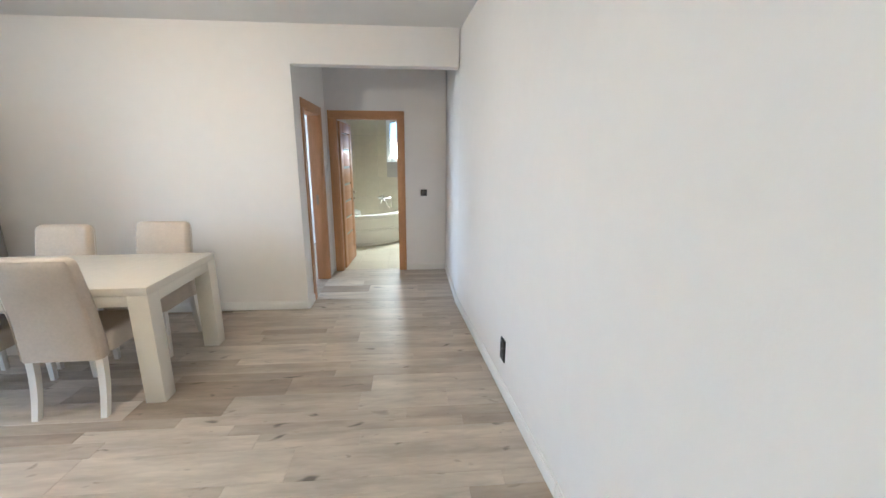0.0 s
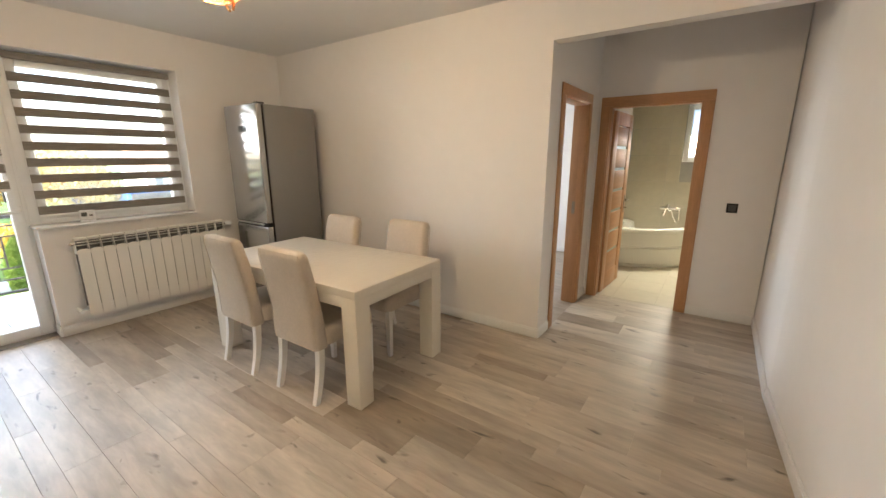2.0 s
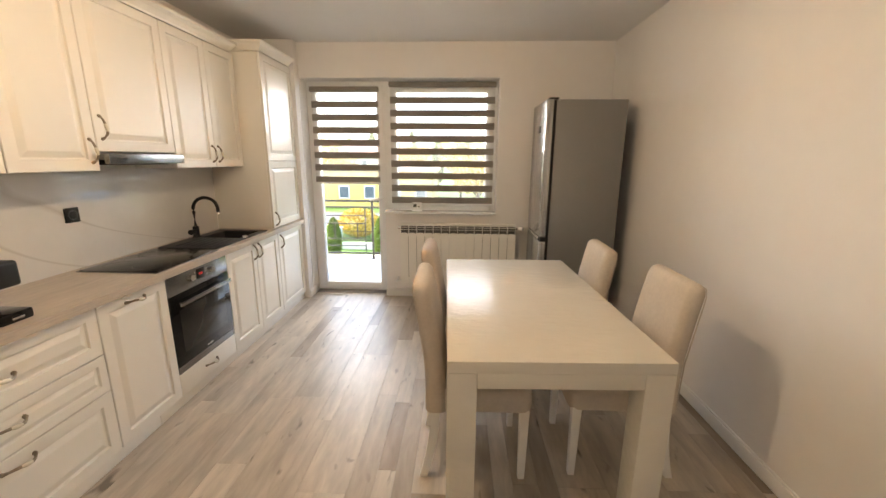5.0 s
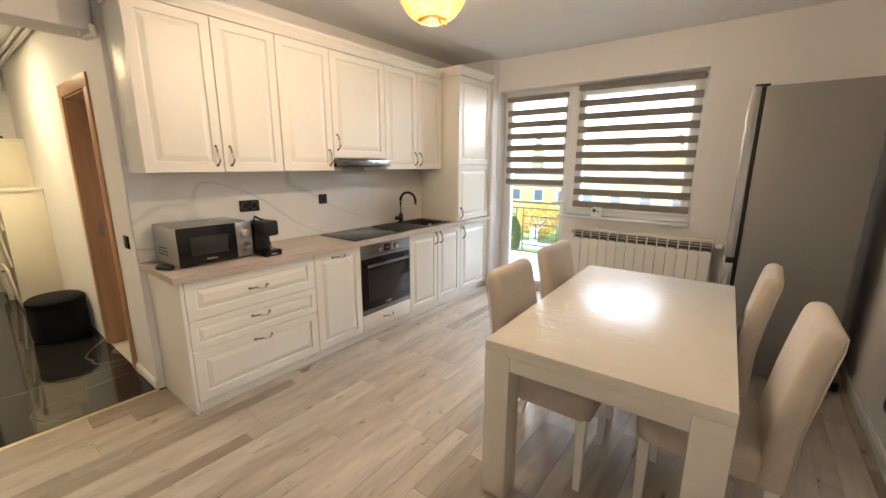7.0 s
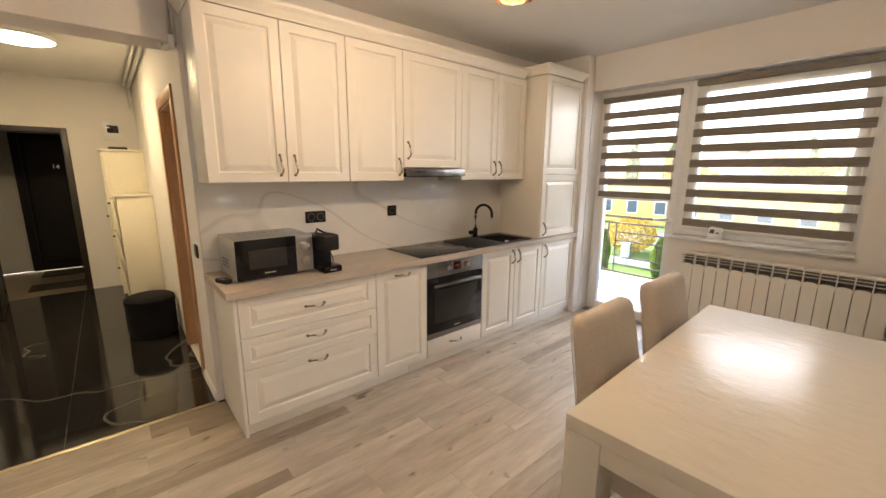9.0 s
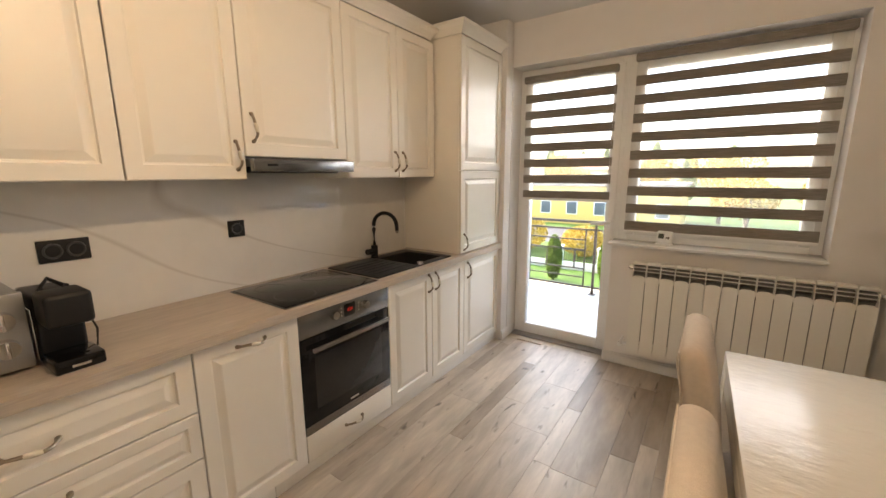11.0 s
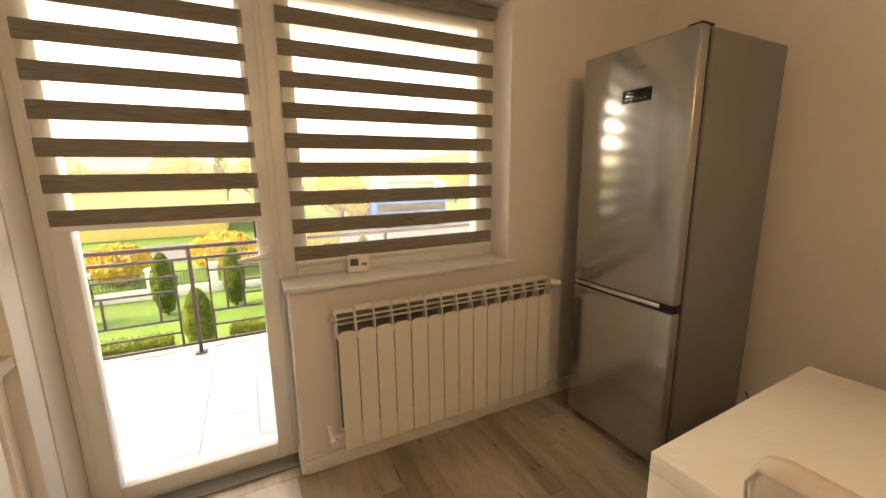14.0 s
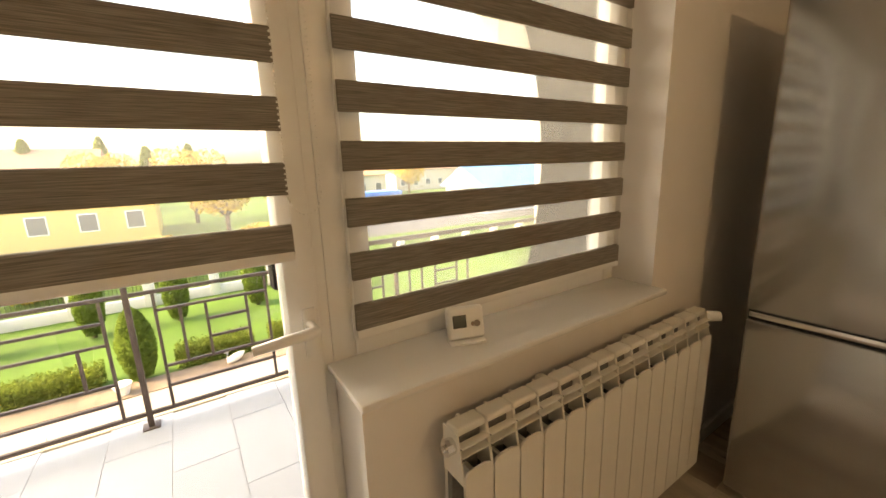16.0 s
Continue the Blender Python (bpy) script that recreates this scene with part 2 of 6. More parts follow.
def plank_material(name):
    """Laminate boards: each board has its own tone, with grain along x and scattered knots."""
    m = bpy.data.materials.new(name)
    m.use_nodes = True
    nt = m.node_tree
    b = nt.nodes["Principled BSDF"]
    N = lambda k: nt.nodes.new("ShaderNode" + k)
    L = nt.links.new
    info, geo, comb, addv, mp = N("ObjectInfo"), N("NewGeometry"), N("CombineXYZ"), N("VectorMath"), N("Mapping")
    mul = N("Math")
    mul.operation = "MULTIPLY"
    mul.inputs[1].default_value = 37.0
    L(info.outputs["Random"], mul.inputs[0])
    L(mul.outputs[0], comb.inputs[0])
    L(mul.outputs[0], comb.inputs[1])
    L(geo.outputs["Position"], addv.inputs[0])
    L(comb.outputs[0], addv.inputs[1])
    L(addv.outputs[0], mp.inputs["Vector"])
    mp.inputs["Scale"].default_value = (1.3, 6.5, 1.0)
    tone = N("ValToRGB")
    tone.color_ramp.interpolation = "LINEAR"
    stops = ((0.0, (0.28, 0.225, 0.17)), (0.10, (0.35, 0.29, 0.225)), (0.22, (0.42, 0.355, 0.285)), (0.5, (0.475, 0.41, 0.335)), (1.0, (0.54, 0.475, 0.395)))
    tone.color_ramp.elements[0].position, tone.color_ramp.elements[0].color = stops[0][0], (*stops[0][1], 1)
    tone.color_ramp.elements[1].position, tone.color_ramp.elements[1].color = stops[4][0], (*stops[4][1], 1)
    for p, c in stops[1:4]:
        e = tone.color_ramp.elements.new(p)
        e.color = (*c, 1)
    L(info.outputs["Random"], tone.inputs[0])
    grain, cloud, knot = N("TexNoise"), N("TexNoise"), N("TexNoise")
    grain.inputs["Scale"].default_value, grain.inputs["Detail"].default_value, grain.inputs["Distortion"].default_value = 5.0, 8, 0.8
    cloud.inputs["Scale"].default_value, cloud.inputs["Detail"].default_value = 1.6, 3
    L(mp.outputs[0], grain.inputs["Vector"])
    L(mp.outputs[0], cloud.inputs["Vector"])
    g1, g2 = N("MapRange"), N("MapRange")
    for g, n, lo, hi in ((g1, grain, 0.91, 1.07), (g2, cloud, 0.80, 1.14)):
        g.inputs["From Min"].default_value, g.inputs["From Max"].default_value = 0.32, 0.68
        g.inputs["To Min"].default_value, g.inputs["To Max"].default_value = lo, hi
        L(n.outputs["Fac"], g.inputs["Value"])
    km = N("Mapping")
    km.inputs["Scale"].default_value = (2.4, 6.5, 1.0)
    L(addv.outputs[0], km.inputs["Vector"])
    L(km.outputs[0], knot.inputs["Vector"])
    knot.inputs["Scale"].default_value, knot.inputs["Detail"].default_value, knot.inputs["Distortion"].default_value = 2.2, 2, 0.5
    kr = N("MapRange")
    kr.inputs["From Min"].default_value, kr.inputs["From Max"].default_value = 0.655, 0.75
    kr.inputs["To Min"].default_value, kr.inputs["To Max"].default_value = 1.0, 0.36
    L(knot.outputs["Fac"], kr.inputs["Value"])
    m1, m2 = N("Math"), N("Math")
    m1.operation = m2.operation = "MULTIPLY"
    L(g1.outputs[0], m1.inputs[0])
    L(g2.outputs[0], m1.inputs[1])
    L(m1.outputs[0], m2.inputs[0])
    L(kr.outputs[0], m2.inputs[1])
    hsv = N("HueSaturation")
    L(tone.outputs[0], hsv.inputs["Color"])
    L(m2.outputs[0], hsv.inputs["Value"])
    L(hsv.outputs[0], b.inputs["Base Color"])
    b.inputs["Roughness"].default_value = 0.41
    bp = N("Bump")
    bp.inputs["Strength"].default_value, bp.inputs["Distance"].default_value = 0.12, 0.002
    L(grain.outputs["Fac"], bp.inputs["Height"])
    L(bp.outputs[0], b.inputs["Normal"])
    return m


PLANK = plank_material("laminate_boards")
SPLASH = veined("marble_panel", (0.78, 0.765, 0.74), (0.42, 0.38, 0.34), 0.05, 0.45, 0.005, 0.42)
TILE_DARK = veined("black_marble_tile", (0.020, 0.019, 0.018), (0.22, 0.20, 0.17), 0.07, 1.1, 0.006, 0.5)


# ---- building helpers ----
def box(bm, x0, x1, y0, y1, z0, z1, r=0.0, seg=2):
    """Adds one box with rounded edges to a bmesh; returns its vertices."""
    m = Matrix.LocRotScale(((x0 + x1) / 2, (y0 + y1) / 2, (z0 + z1) / 2), None, (abs(x1 - x0), abs(y1 - y0), abs(z1 - z0)))
    vs = bmesh.ops.create_cube(bm, size=1, matrix=m)["verts"]
    if r > 0:
        es = list({e for v in vs for e in v.link_edges})
        bmesh.ops.bevel(bm, geom=es, offset=min(r, 0.49 * min(abs(x1 - x0), abs(y1 - y0), abs(z1 - z0))), segments=seg, affect="EDGES", profile=0.5)
    return vs


def cyl(bm, a, b, r, r2=None, n=16):
    """Adds a round bar from a to b."""
    a, b = Vector(a), Vector(b)
    q = (b - a).to_track_quat("Z", "Y").to_matrix().to_4x4()
    bmesh.ops.create_cone(bm, cap_ends=True, segments=n, radius1=r, radius2=r if r2 is None else r2, depth=(b - a).length, matrix=Matrix.Translation((a + b) / 2) @ q)


def tube(bm, pts, r, n=8):
    """Adds a round tube along points."""
    pts = [Vector(p) for p in pts]
    rings = []
    for i, p in enumerate(pts):
        d = (pts[min(i + 1, len(pts) - 1)] - pts[max(i - 1, 0)]).normalized()
        q = d.to_track_quat("Z", "Y")
        rad = r[i] if isinstance(r, (list, tuple)) else r
        rings.append([bm.verts.new(p + q @ Vector((rad * math.cos(2 * math.pi * k / n), rad * math.sin(2 * math.pi * k / n), 0))) for k in range(n)])
    for a, b in zip(rings, rings[1:]):
        for k in range(n):
            bm.faces.new((a[k], a[(k + 1) % n], b[(k + 1) % n], b[k]))
    bm.faces.new(rings[0][::-1])
    bm.faces.new(rings[-1])


def lathe(bm, prof, place=(0, 0, 0), n=24, a0=0.0, a1=2 * math.pi):
    """Adds a turned shape from (radius, height) pairs."""
    full = abs(a1 - a0 - 2 * math.pi) < 1e-6
    cnt = n if full else n + 1
    rings = [[bm.verts.new((place[0] + r * math.cos(a0 + (a1 - a0) * k / n), place[1] + r * math.sin(a0 + (a1 - a0) * k / n), place[2] + z)) for k in range(cnt)] for r, z in prof]
    for a, b in zip(rings, rings[1:]):
        for k in range(n):
            j = (k + 1) % cnt
            bm.faces.new((a[k], a[j], b[j], b[k]))
    return rings


def mesh_of(name, bm, material, smooth=False):
    bmesh.ops.recalc_face_normals(bm, faces=bm.faces)
    me = bpy.data.meshes.new(name)
    bm.to_mesh(me)
    bm.free()
    me.materials.append(material)
    if smooth:
        me.polygons.foreach_set("use_smooth", [True] * len(me.polygons))
        me.set_sharp_from_angle(angle=radians(42))
    return me


def part(name, bm, material, parent=None, label="", smooth=True):
    ob = new(name, mesh_of(name, bm, material, smooth))
    ob.parent = parent
    return tagged(ob, label)


def box_part(name, dims, material, parent=None, label="", r=0.003):
    bm = bmesh.new()
    box(bm, *dims, r)
    return part(name, bm, material, parent, label)


def thing(name, place, label, category, group="", turn=0.0):
    ob = new(name)
    ob.matrix_world = pose(*place, 0, 0, turn)
    ob.empty_display_size = 0.1
    return tagged(ob, label, category, group)


def structure(name, boxes, material, label="", r=0.0):
    bm = bmesh.new()
    for d in boxes:
        box(bm, *d, r)
    return tagged(part(name, bm, material, None, label, smooth=r > 0), kind="structure")


# ---- the large structure ----
XW, XR, YK, YD, YB, XH, XO, H = -4.15, 0.640, 0.605, 4.258, 5.597, -0.727, -0.852, 2.605
T, YE = 0.12, -3.18
structure("wall_window", [
    (XW - 0.38, XW, 0.40, 1.16, -0.1, H), (XW - 0.38, XW, 3.165, YD + T, -0.1, H),
    (XW - 0.38, XW, 1.16, 3.165, 2.278, H), (XW - 0.38, XW, 1.995, 3.165, -0.1, 0.925)], PAINT, "white painted outer wall with window opening")
structure("wall_pillar", [(XW + 0.002, -4.034, YK + 0.002, 1.157, 0, H - 0.002)], PAINT, "white painted wall pillar beside balcony door", 0.006)
structure("wall_kitchen", [(XW, XH, YK - 0.16, YK, 0, H)], PAINT, "white painted wall behind the kitchen")
structure("wall_dining", [(XW, XO, YD, YD + T, 0, H), (XO, XR, YD + 0.001, YD + T, 2.282, H)], PAINT, "white painted wall behind the dining table", 0.0)
SLANT = 0.0712


def x_long(y):
    """Inner face of the long wall, which swings outwards from the dining wall towards the hall."""
    return XR + 0.010 + min(max(0.0, YD - y), YD - 1.86) * SLANT


bm = bmesh.new()
plan = [(XR + 0.003, 8.2), (x_long(YD), YD), (x_long(1.86), 1.86), (x_long(YE), YE - 0.25), (1.75, YE - 0.25), (1.75, 8.2)]
low, high = [bm.verts.new((x, y, 0)) for x, y in plan], [bm.verts.new((x, y, H)) for x, y in plan]
bm.faces.new(low[::-1])
bm.faces.new(high)
for k in range(6):
    bm.faces.new((low[k], low[(k + 1) % 6], high[(k + 1) % 6], high[k]))
tagged(part("wall_long", bm, PAINT, None, "long plain white painted wall", smooth=False), kind="structure")
structure("wall_corridor_left", [(XO - T, XO, YD + T, 4.565, 0, H), (XO - T, XO, 4.565, 5.265, 1.965, H), (XO - T, XO, 5.265, YB, 0, H)], PAINT, "white corridor wall with a door opening")
structure("wall_corridor_end", [(-0.972, -0.745, YB, YB + T, 0, H), (-0.745, 0.041, YB, YB + T, 1.966, H), (0.041, XR, YB, YB + T, 0, H)], PAINT, "white corridor end wall with bathroom door opening")
structure("beam", [(XH, XR + 0.32, YK - 0.24, YK, 2.175, H)], PAINT, "white painted ceiling beam above the hall opening", 0.008)
structure("ceiling", [(XW - 0.38, XR + 0.9, YK - 0.24, YB + 0.1, H, H + 0.15)], CEIL, "white painted ceiling")
structure("floor_base", [(XW - 0.38, XR + 0.3, YK, YB + 0.06, -0.12, -0.012)], GROUT, "dark gap under the floor planks")
# entrance hall
structure("wall_hall_side", [(XH - 0.14, XH, YE, -0.52, 0, H), (XH - 0.14, XH, -0.52, 0.14, 1.95, H), (XH - 0.14, XH, 0.14, YK - 0.16, 0, H)], PAINT, "white hall wall with a door opening")
structure("wall_entrance", [(XH - 0.14, -0.005, YE - 0.25, YE, 0, H), (-0.005, 0.71, YE - 0.25, YE, 1.90, H), (0.71, 1.16, YE - 0.25, YE, 0, H)], PAINT, "white hall wall round the entrance door")
structure("ceiling_hall", [(XH, 1.25, YE, YK - 0.24, 2.52, 2.62)], CEIL, "white painted hall ceiling")
# rooms behind doors
structure("wall_side_room", [(XW, -0.972, 7.4, 7.5, 0, H), (XW - 0.38, XW, YD + T, 4.9, 0, H), (XW - 0.38, XW, 6.7, 7.5, 0, H), (XW - 0.38, XW, 4.9, 6.7, 0, 0.9), (XW - 0.38, XW, 4.9, 6.7, 2.28, H), (-1.09, -0.972, YB + T, 7.4, 0, H)], PAINT, "plain white walls of the side room")
structure("ceiling_side_room", [(XW - 0.38, XO - T, YB + 0.1, 7.5, H, H + 0.1)], CEIL, "white ceiling of the side room")
structure("floor_side_room", [(XW, XO, YD + T, 7.5, -0.1, -0.002)], PLANK, "grey-beige wood floor of the side room")
structure("wall_small_room", [(-2.4, -2.3, -2.0, -1.5, 0, H), (-2.4, -2.3, -0.3, 0.43, 0, H), (-2.4, -2.3, -1.5, -0.3, 0, 0.9), (-2.4, -2.3, -1.5, -0.3, 2.1, H), (-2.3, XH - 0.14, -2.0, -1.9, 0, H), (-2.3, XH - 0.14, 0.33, 0.43, 0, H)], PAINT, "plain white walls of the small room")
structure("ceiling_small_room", [(-2.3, XH - 0.14, -1.9, 0.33, 2.5, 2.6)], CEIL, "white ceiling of the small room")
structure("floor_small_room", [(-2.3, XH, -1.9, 0.33, -0.1, -0.004)], TILE_BATH, "light tiled floor of the small room")
structure("floor_hall", [(XH, 1.2, YE, YK, -0.12, -0.010)], GROUT, "mortar bed under the hall tiles")
structure("wall_bathroom", [(-0.972, XR, 7.95, 8.1, 0, 1.40), (-0.972, -0.25, 7.95, 8.1, 1.40, 2.17), (0.35, XR, 7.95, 8.1, 1.40, 2.17), (-0.972, XR, 7.95, 8.1, 2.17, H)], GROUT, "bathroom wall behind the tiles")
structure("ceiling_bathroom", [(-0.972, XR, YB + T, 8.1, H, H + 0.1)], CEIL, "white bathroom ceiling")
structure("floor_bathroom", [(-0.972, XR + 0.02, YB + 0.06, 7.95, -0.1, -0.008)], GROUT, "mortar bed under the bathroom tiles")
structure("wall_stairwell", [(-1.4, XH - 0.14, YE - 0.25, YE - 0.15, 0, H), (1.14, 2.2, YE - 0.25, YE - 0.15, 0, H), (-1.4, 2.2, -5.0, -4.9, 0, H), (-1.4, -1.3, -4.9, YE - 0.25, 0, H), (2.1, 2.2, -4.9, YE - 0.25, 0, H)], PAINT, "plain stairwell walls outside the entrance door")
structure("floor_stairwell", [(-1.4, 2.2, -5.0, YE, -0.12, -0.01)], mat("stair_stone", (0.22, 0.18, 0.13), 0.3, vary=0.2, scale=12), "speckled stone stairwell floor")
structure("ceiling_stairwell", [(-1.4, 2.2, -5.0, YE - 0.25, H, H + 0.1)], CEIL, "stairwell ceiling")
# balcony
structure("balcony_slab", [(-6.45, XW - 0.38, -2.5, 7.5, -0.32, -0.112)], mat("tile_bed", (0.27, 0.26, 0.25), 0.9, vary=0.2), "concrete balcony slab")
structure("balcony_soffit", [(-6.35, XW - 0.38, -2.5, 7.5, 2.68, 2.86), (-6.35, -6.05, 4.1, 7.5, 2.40, 2.68)], RENDERED, "rendered underside of the balcony above", 0.01)
structure("balcony_pillar", [(-6.35, -6.0, 4.87, 5.24, -0.11, 2.398)], RENDERED, "rendered balcony pillar", 0.01)


# ---- windows, doors, trim ----
def ring(bm, x0, x1, y0, y1, z0, z1, w, r=0.004, wb=None):
    """A frame in the y-z plane, w wide."""
    wb = w if wb is None else wb
    box(bm, x0, x1, y0, y0 + w, z0, z1, r)
    box(bm, x0, x1, y1 - w, y1, z0, z1, r)
    box(bm, x0, x1, y0 + w, y1 - w, z1 - w, z1, r)
    box(bm, x0, x1, y0 + w, y1 - w, z0, z0 + wb, r)


window = tagged(new("window_1"), "white plastic window above the radiator", "window", kind="structure")
bm = bmesh.new()
ring(bm, -4.385, -4.315, 1.994, 3.163, 0.927, 2.276, 0.062)
part("window_frame", bm, UPVC, window)
bm = bmesh.new()
ring(bm, -4.380, -4.308, 2.05, 3.108, 0.985, 2.22, 0.06, 0.008)
part("sash", bm, UPVC, window)
pane = box_part("pane", (-4.347, -4.343, 2.11, 3.048, 1.045, 2.16), PANE, window, r=0)
pane.visible_shadow = False
bm = bmesh.new()
box(bm, -4.314, -4.09, 1.975, 3.162, 0.926, 0.946, 0.006)
part("window_sill", bm, mat("sill_board", (0.78, 0.78, 0.77), 0.05, vary=0.01), window, "glossy white window sill board")

door = tagged(new("door_1"), "white plastic balcony door with full glass", "door", kind="structure")
bm = bmesh.new()
ring(bm, -4.385, -4.315, 1.162, 1.994, 0.0, 2.276, 0.05, 0.004, 0.03)
part("door_frame", bm, UPVC, door)
leaf_bm = bmesh.new()
ring(leaf_bm, -4.380, -4.300, 1.196, 1.968, 0.032, 2.235, 0.072, 0.008)
leaf = part("door_leaf", leaf_bm, UPVC, door)
pane = box_part("pane", (-4.347, -4.343, 1.268, 1.896, 0.104, 2.163), PANE, door, r=0)
pane.visible_shadow = False
box_part("threshold", (-4.314, -4.22, 1.165, 1.99, 0.001, 0.012), mat("threshold_alu", (0.35, 0.34, 0.33), 0.4, metal=0.6), door, "narrow metal threshold strip")
bm = bmesh.new()
box(bm, -4.301, -4.290, 1.926, 1.956, 0.985, 1.105, 0.004)
cyl(bm, (-4.290, 1.941, 1.065), (-4.242, 1.941, 1.065), 0.011)
tube(bm, [(-4.245, 1.946, 1.065), (-4.240, 1.933, 1.065), (-4.240, 1.87, 1.062), (-4.244, 1.81, 1.056)], [0.011, 0.013, 0.012, 0.010], 10)
part("handle", bm, UPVC, leaf, "white plastic lever handle")
bm = bmesh.new()
box(bm, -4.42, -4.380, 1.885, 1.925, 1.13, 1.27, 0.015)
part("outer_grip", bm, BLACK, leaf, "black outer pull grip")


def baseboard(a, b, y_face=None, x_face=None, sign=1, h=0.075):
    """A white skirting with a rounded top along a wall."""
    bm = bmesh.new()
    t = 0.014 * sign
    if y_face is not None:
        box(bm, a, b, y_face, y_face + t, 0.001, h, 0.004)
        box(bm, a, b, y_face, y_face + t * 0.6, h - 0.002, h + 0.012, 0.003)
    else:
        box(bm, x_face, x_face + t, a, b, 0.001, h, 0.004)
        box(bm, x_face, x_face + t * 0.6, a, b, h - 0.002, h + 0.012, 0.003)
    return tagged(part("baseboard", bm, TRIM, None, "white skirting board"), kind="structure")


baseboard(XW, XO + 0.01, y_face=YD, sign=-1)
baseboard(2.0, 4.2, x_face=XW)
baseboard(XW - 0.13, XW + 0.004, y_face=1.995, sign=-1)
baseboard(XW - 0.14, -4.034, y_face=1.158)
baseboard(YD, YB - 0.02, x_face=XR + 0.007, sign=-1)
baseboard(YK + 0.01, 1.86, x_face=x_long(1.86), sign=-1)
long_base = baseboard(-(YD - 1.86), 0, x_face=0, sign=-1)
long_base.matrix_world = pose(x_long(YD), YD, 0, 0, 0, math.degrees(math.atan(SLANT)))
baseboard(YD + 0.001, 4.485, x_face=XO)
baseboard(5.345, YB - 0.002, x_face=XO)
baseboard(0.12, XR - 0.016, y_face=YB, sign=-1)
baseboard(-3.1, -1.03, y_face=7.398, sign=-1)
baseboard(YE + 0.01, YK - 0.01, x_face=x_long(YK), sign=-1, h=0.06)
baseboard(0.21, YK - 0.005, x_face=XH, h=0.06)
bm = bmesh.new()
box(bm, XH, x_long(YK) - 0.002, YK - 0.012, YK + 0.018, -0.005, 0.004, 0.002)
tagged(part("trim", bm, mat("threshold_brass", (0.55, 0.47, 0.33), 0.35, metal=0.8), None, "flat metal strip between tile and planks"), kind="structure")


def casing(name, label, span, z1, face, wall, along):
    """Oak door lining with flat architraves on the seen side. along 'x' or 'y' is the wall's run; wall: the other face."""
    d = tagged(new(name), label, "door", kind="structure")
    a, b = span
    s = 1 if face > wall else -1

    def bx(bm, u0, u1, v0, v1, z0, z1, r=0.003):
        box(bm, *((u0, u1, v0, v1) if along == "x" else (v0, v1, u0, u1)), z0, z1, r)

    for nm, m, dims in (("lining", OAK, (a, a + 0.022, 0.001, z1)), ("lining", OAK, (b - 0.022, b, 0.001, z1))):
        bm = bmesh.new()
        bx(bm, dims[0], dims[1], min(face, wall) - 0.002, max(face, wall) + 0.002, dims[2], dims[3])
        part(nm, bm, m, d)
    bm = bmesh.new()
    bx(bm, a + 0.022, b - 0.022, min(face, wall) - 0.002, max(face, wall) + 0.002, z1 - 0.022, z1)
    part("lining", bm, OAK_H, d)
    for f, sg in ((face, s), (wall, -s)):
        for u0, u1 in ((a - 0.075, a + 0.010), (b - 0.010, b + 0.075)):
            bm = bmesh.new()
            bx(bm, u0, u1, f, f + sg * 0.014, 0.001, z1 - 0.010)
            part("architrave", bm, OAK, d)
        bm = bmesh.new()
        bx(bm, a - 0.075, b + 0.075, f, f + sg * 0.014, z1 - 0.010, z1 + 0.075)
        part("architrave", bm, OAK_H, d)
    return d


side_door = casing("door_2", "oak door frame in the corridor, door open", (4.565, 5.265), 1.965, XO, XO - T, "y")
bm = bmesh.new()
box(bm, XO - 0.085, XO - 0.055, 5.238, 5.243, 0.93, 1.05, 0.001)
part("strike_plate", bm, NICKEL, side_door, "small metal strike plate")
bath_door = casing("door_3", "oak bathroom door, ajar, with glass slats", (-0.745, 0.041), 1.966, YB, YB + T, "x")
hall_door = casing("door_4", "oak door frame in the hall, door open", (-0.52, 0.14), 1.95, XH, XH - 0.14, "y")
bm = bmesh.new()
box(bm, XH - 0.09, XH - 0.06, -0.499, -0.494, 0.9, 1.02, 0.001)
part("strike_plate", bm, NICKEL, hall_door, "small metal strike plate")

# bathroom door leaf, hinged on the far jamb, opening inwards
leaf = new("door_leaf")
leaf.parent = bath_door
leaf.matrix_world = pose(-0.720, YB + T - 0.005, 0, 0, 0, 87)
tagged(leaf, "oak door leaf with six glass slats")
bm = bmesh.new()
W, HL = 0.70, 1.929
box(bm, 0, 0.13, -0.02, 0.02, 0.01, HL, 0.002)
box(bm, W - 0.13, W, -0.02, 0.02, 0.01, HL, 0.002)
box(bm, 0.13, W - 0.13, -0.02, 0.02, 0.01, 0.20, 0.002)
box(bm, 0.13, W - 0.13, -0.02, 0.02, HL - 0.13, HL, 0.002)
part("stile_frame", bm, OAK, leaf)
for i in range(7):
    z = 0.20 + i * 0.2264
    bm = bmesh.new()
    box(bm, 0.13, W - 0.13, -0.014, 0.014, z + (0.03 if i else 0), z + 0.2264, 0.004)
    part("panel", bm, OAK_H, leaf)
    if i:
        bm = bmesh.new()
        box(bm, 0.13, W - 0.13, -0.006, 0.006, z, z + 0.03, 0)
        part("glass_slat", bm, mat("frosted_slat", (0.55, 0.60, 0.55), 0.25, vary=0.03), leaf, "narrow frosted glass slat")
bm = bmesh.new()
for s in (-1, 1):
    box(bm, W - 0.08, W - 0.045, s * 0.021, s * 0.028, 0.84, 1.04, 0.003)
    tube(bm, [(W - 0.062, s * 0.024, 0.99), (W - 0.062, s * 0.06, 0.99), (W - 0.075, s * 0.066, 0.99), (W - 0.17, s * 0.062, 0.985)], 0.009, 8)
    box(bm, W - 0.067, W - 0.057, s * 0.028, s * 0.055, 0.885, 0.905, 0.002)
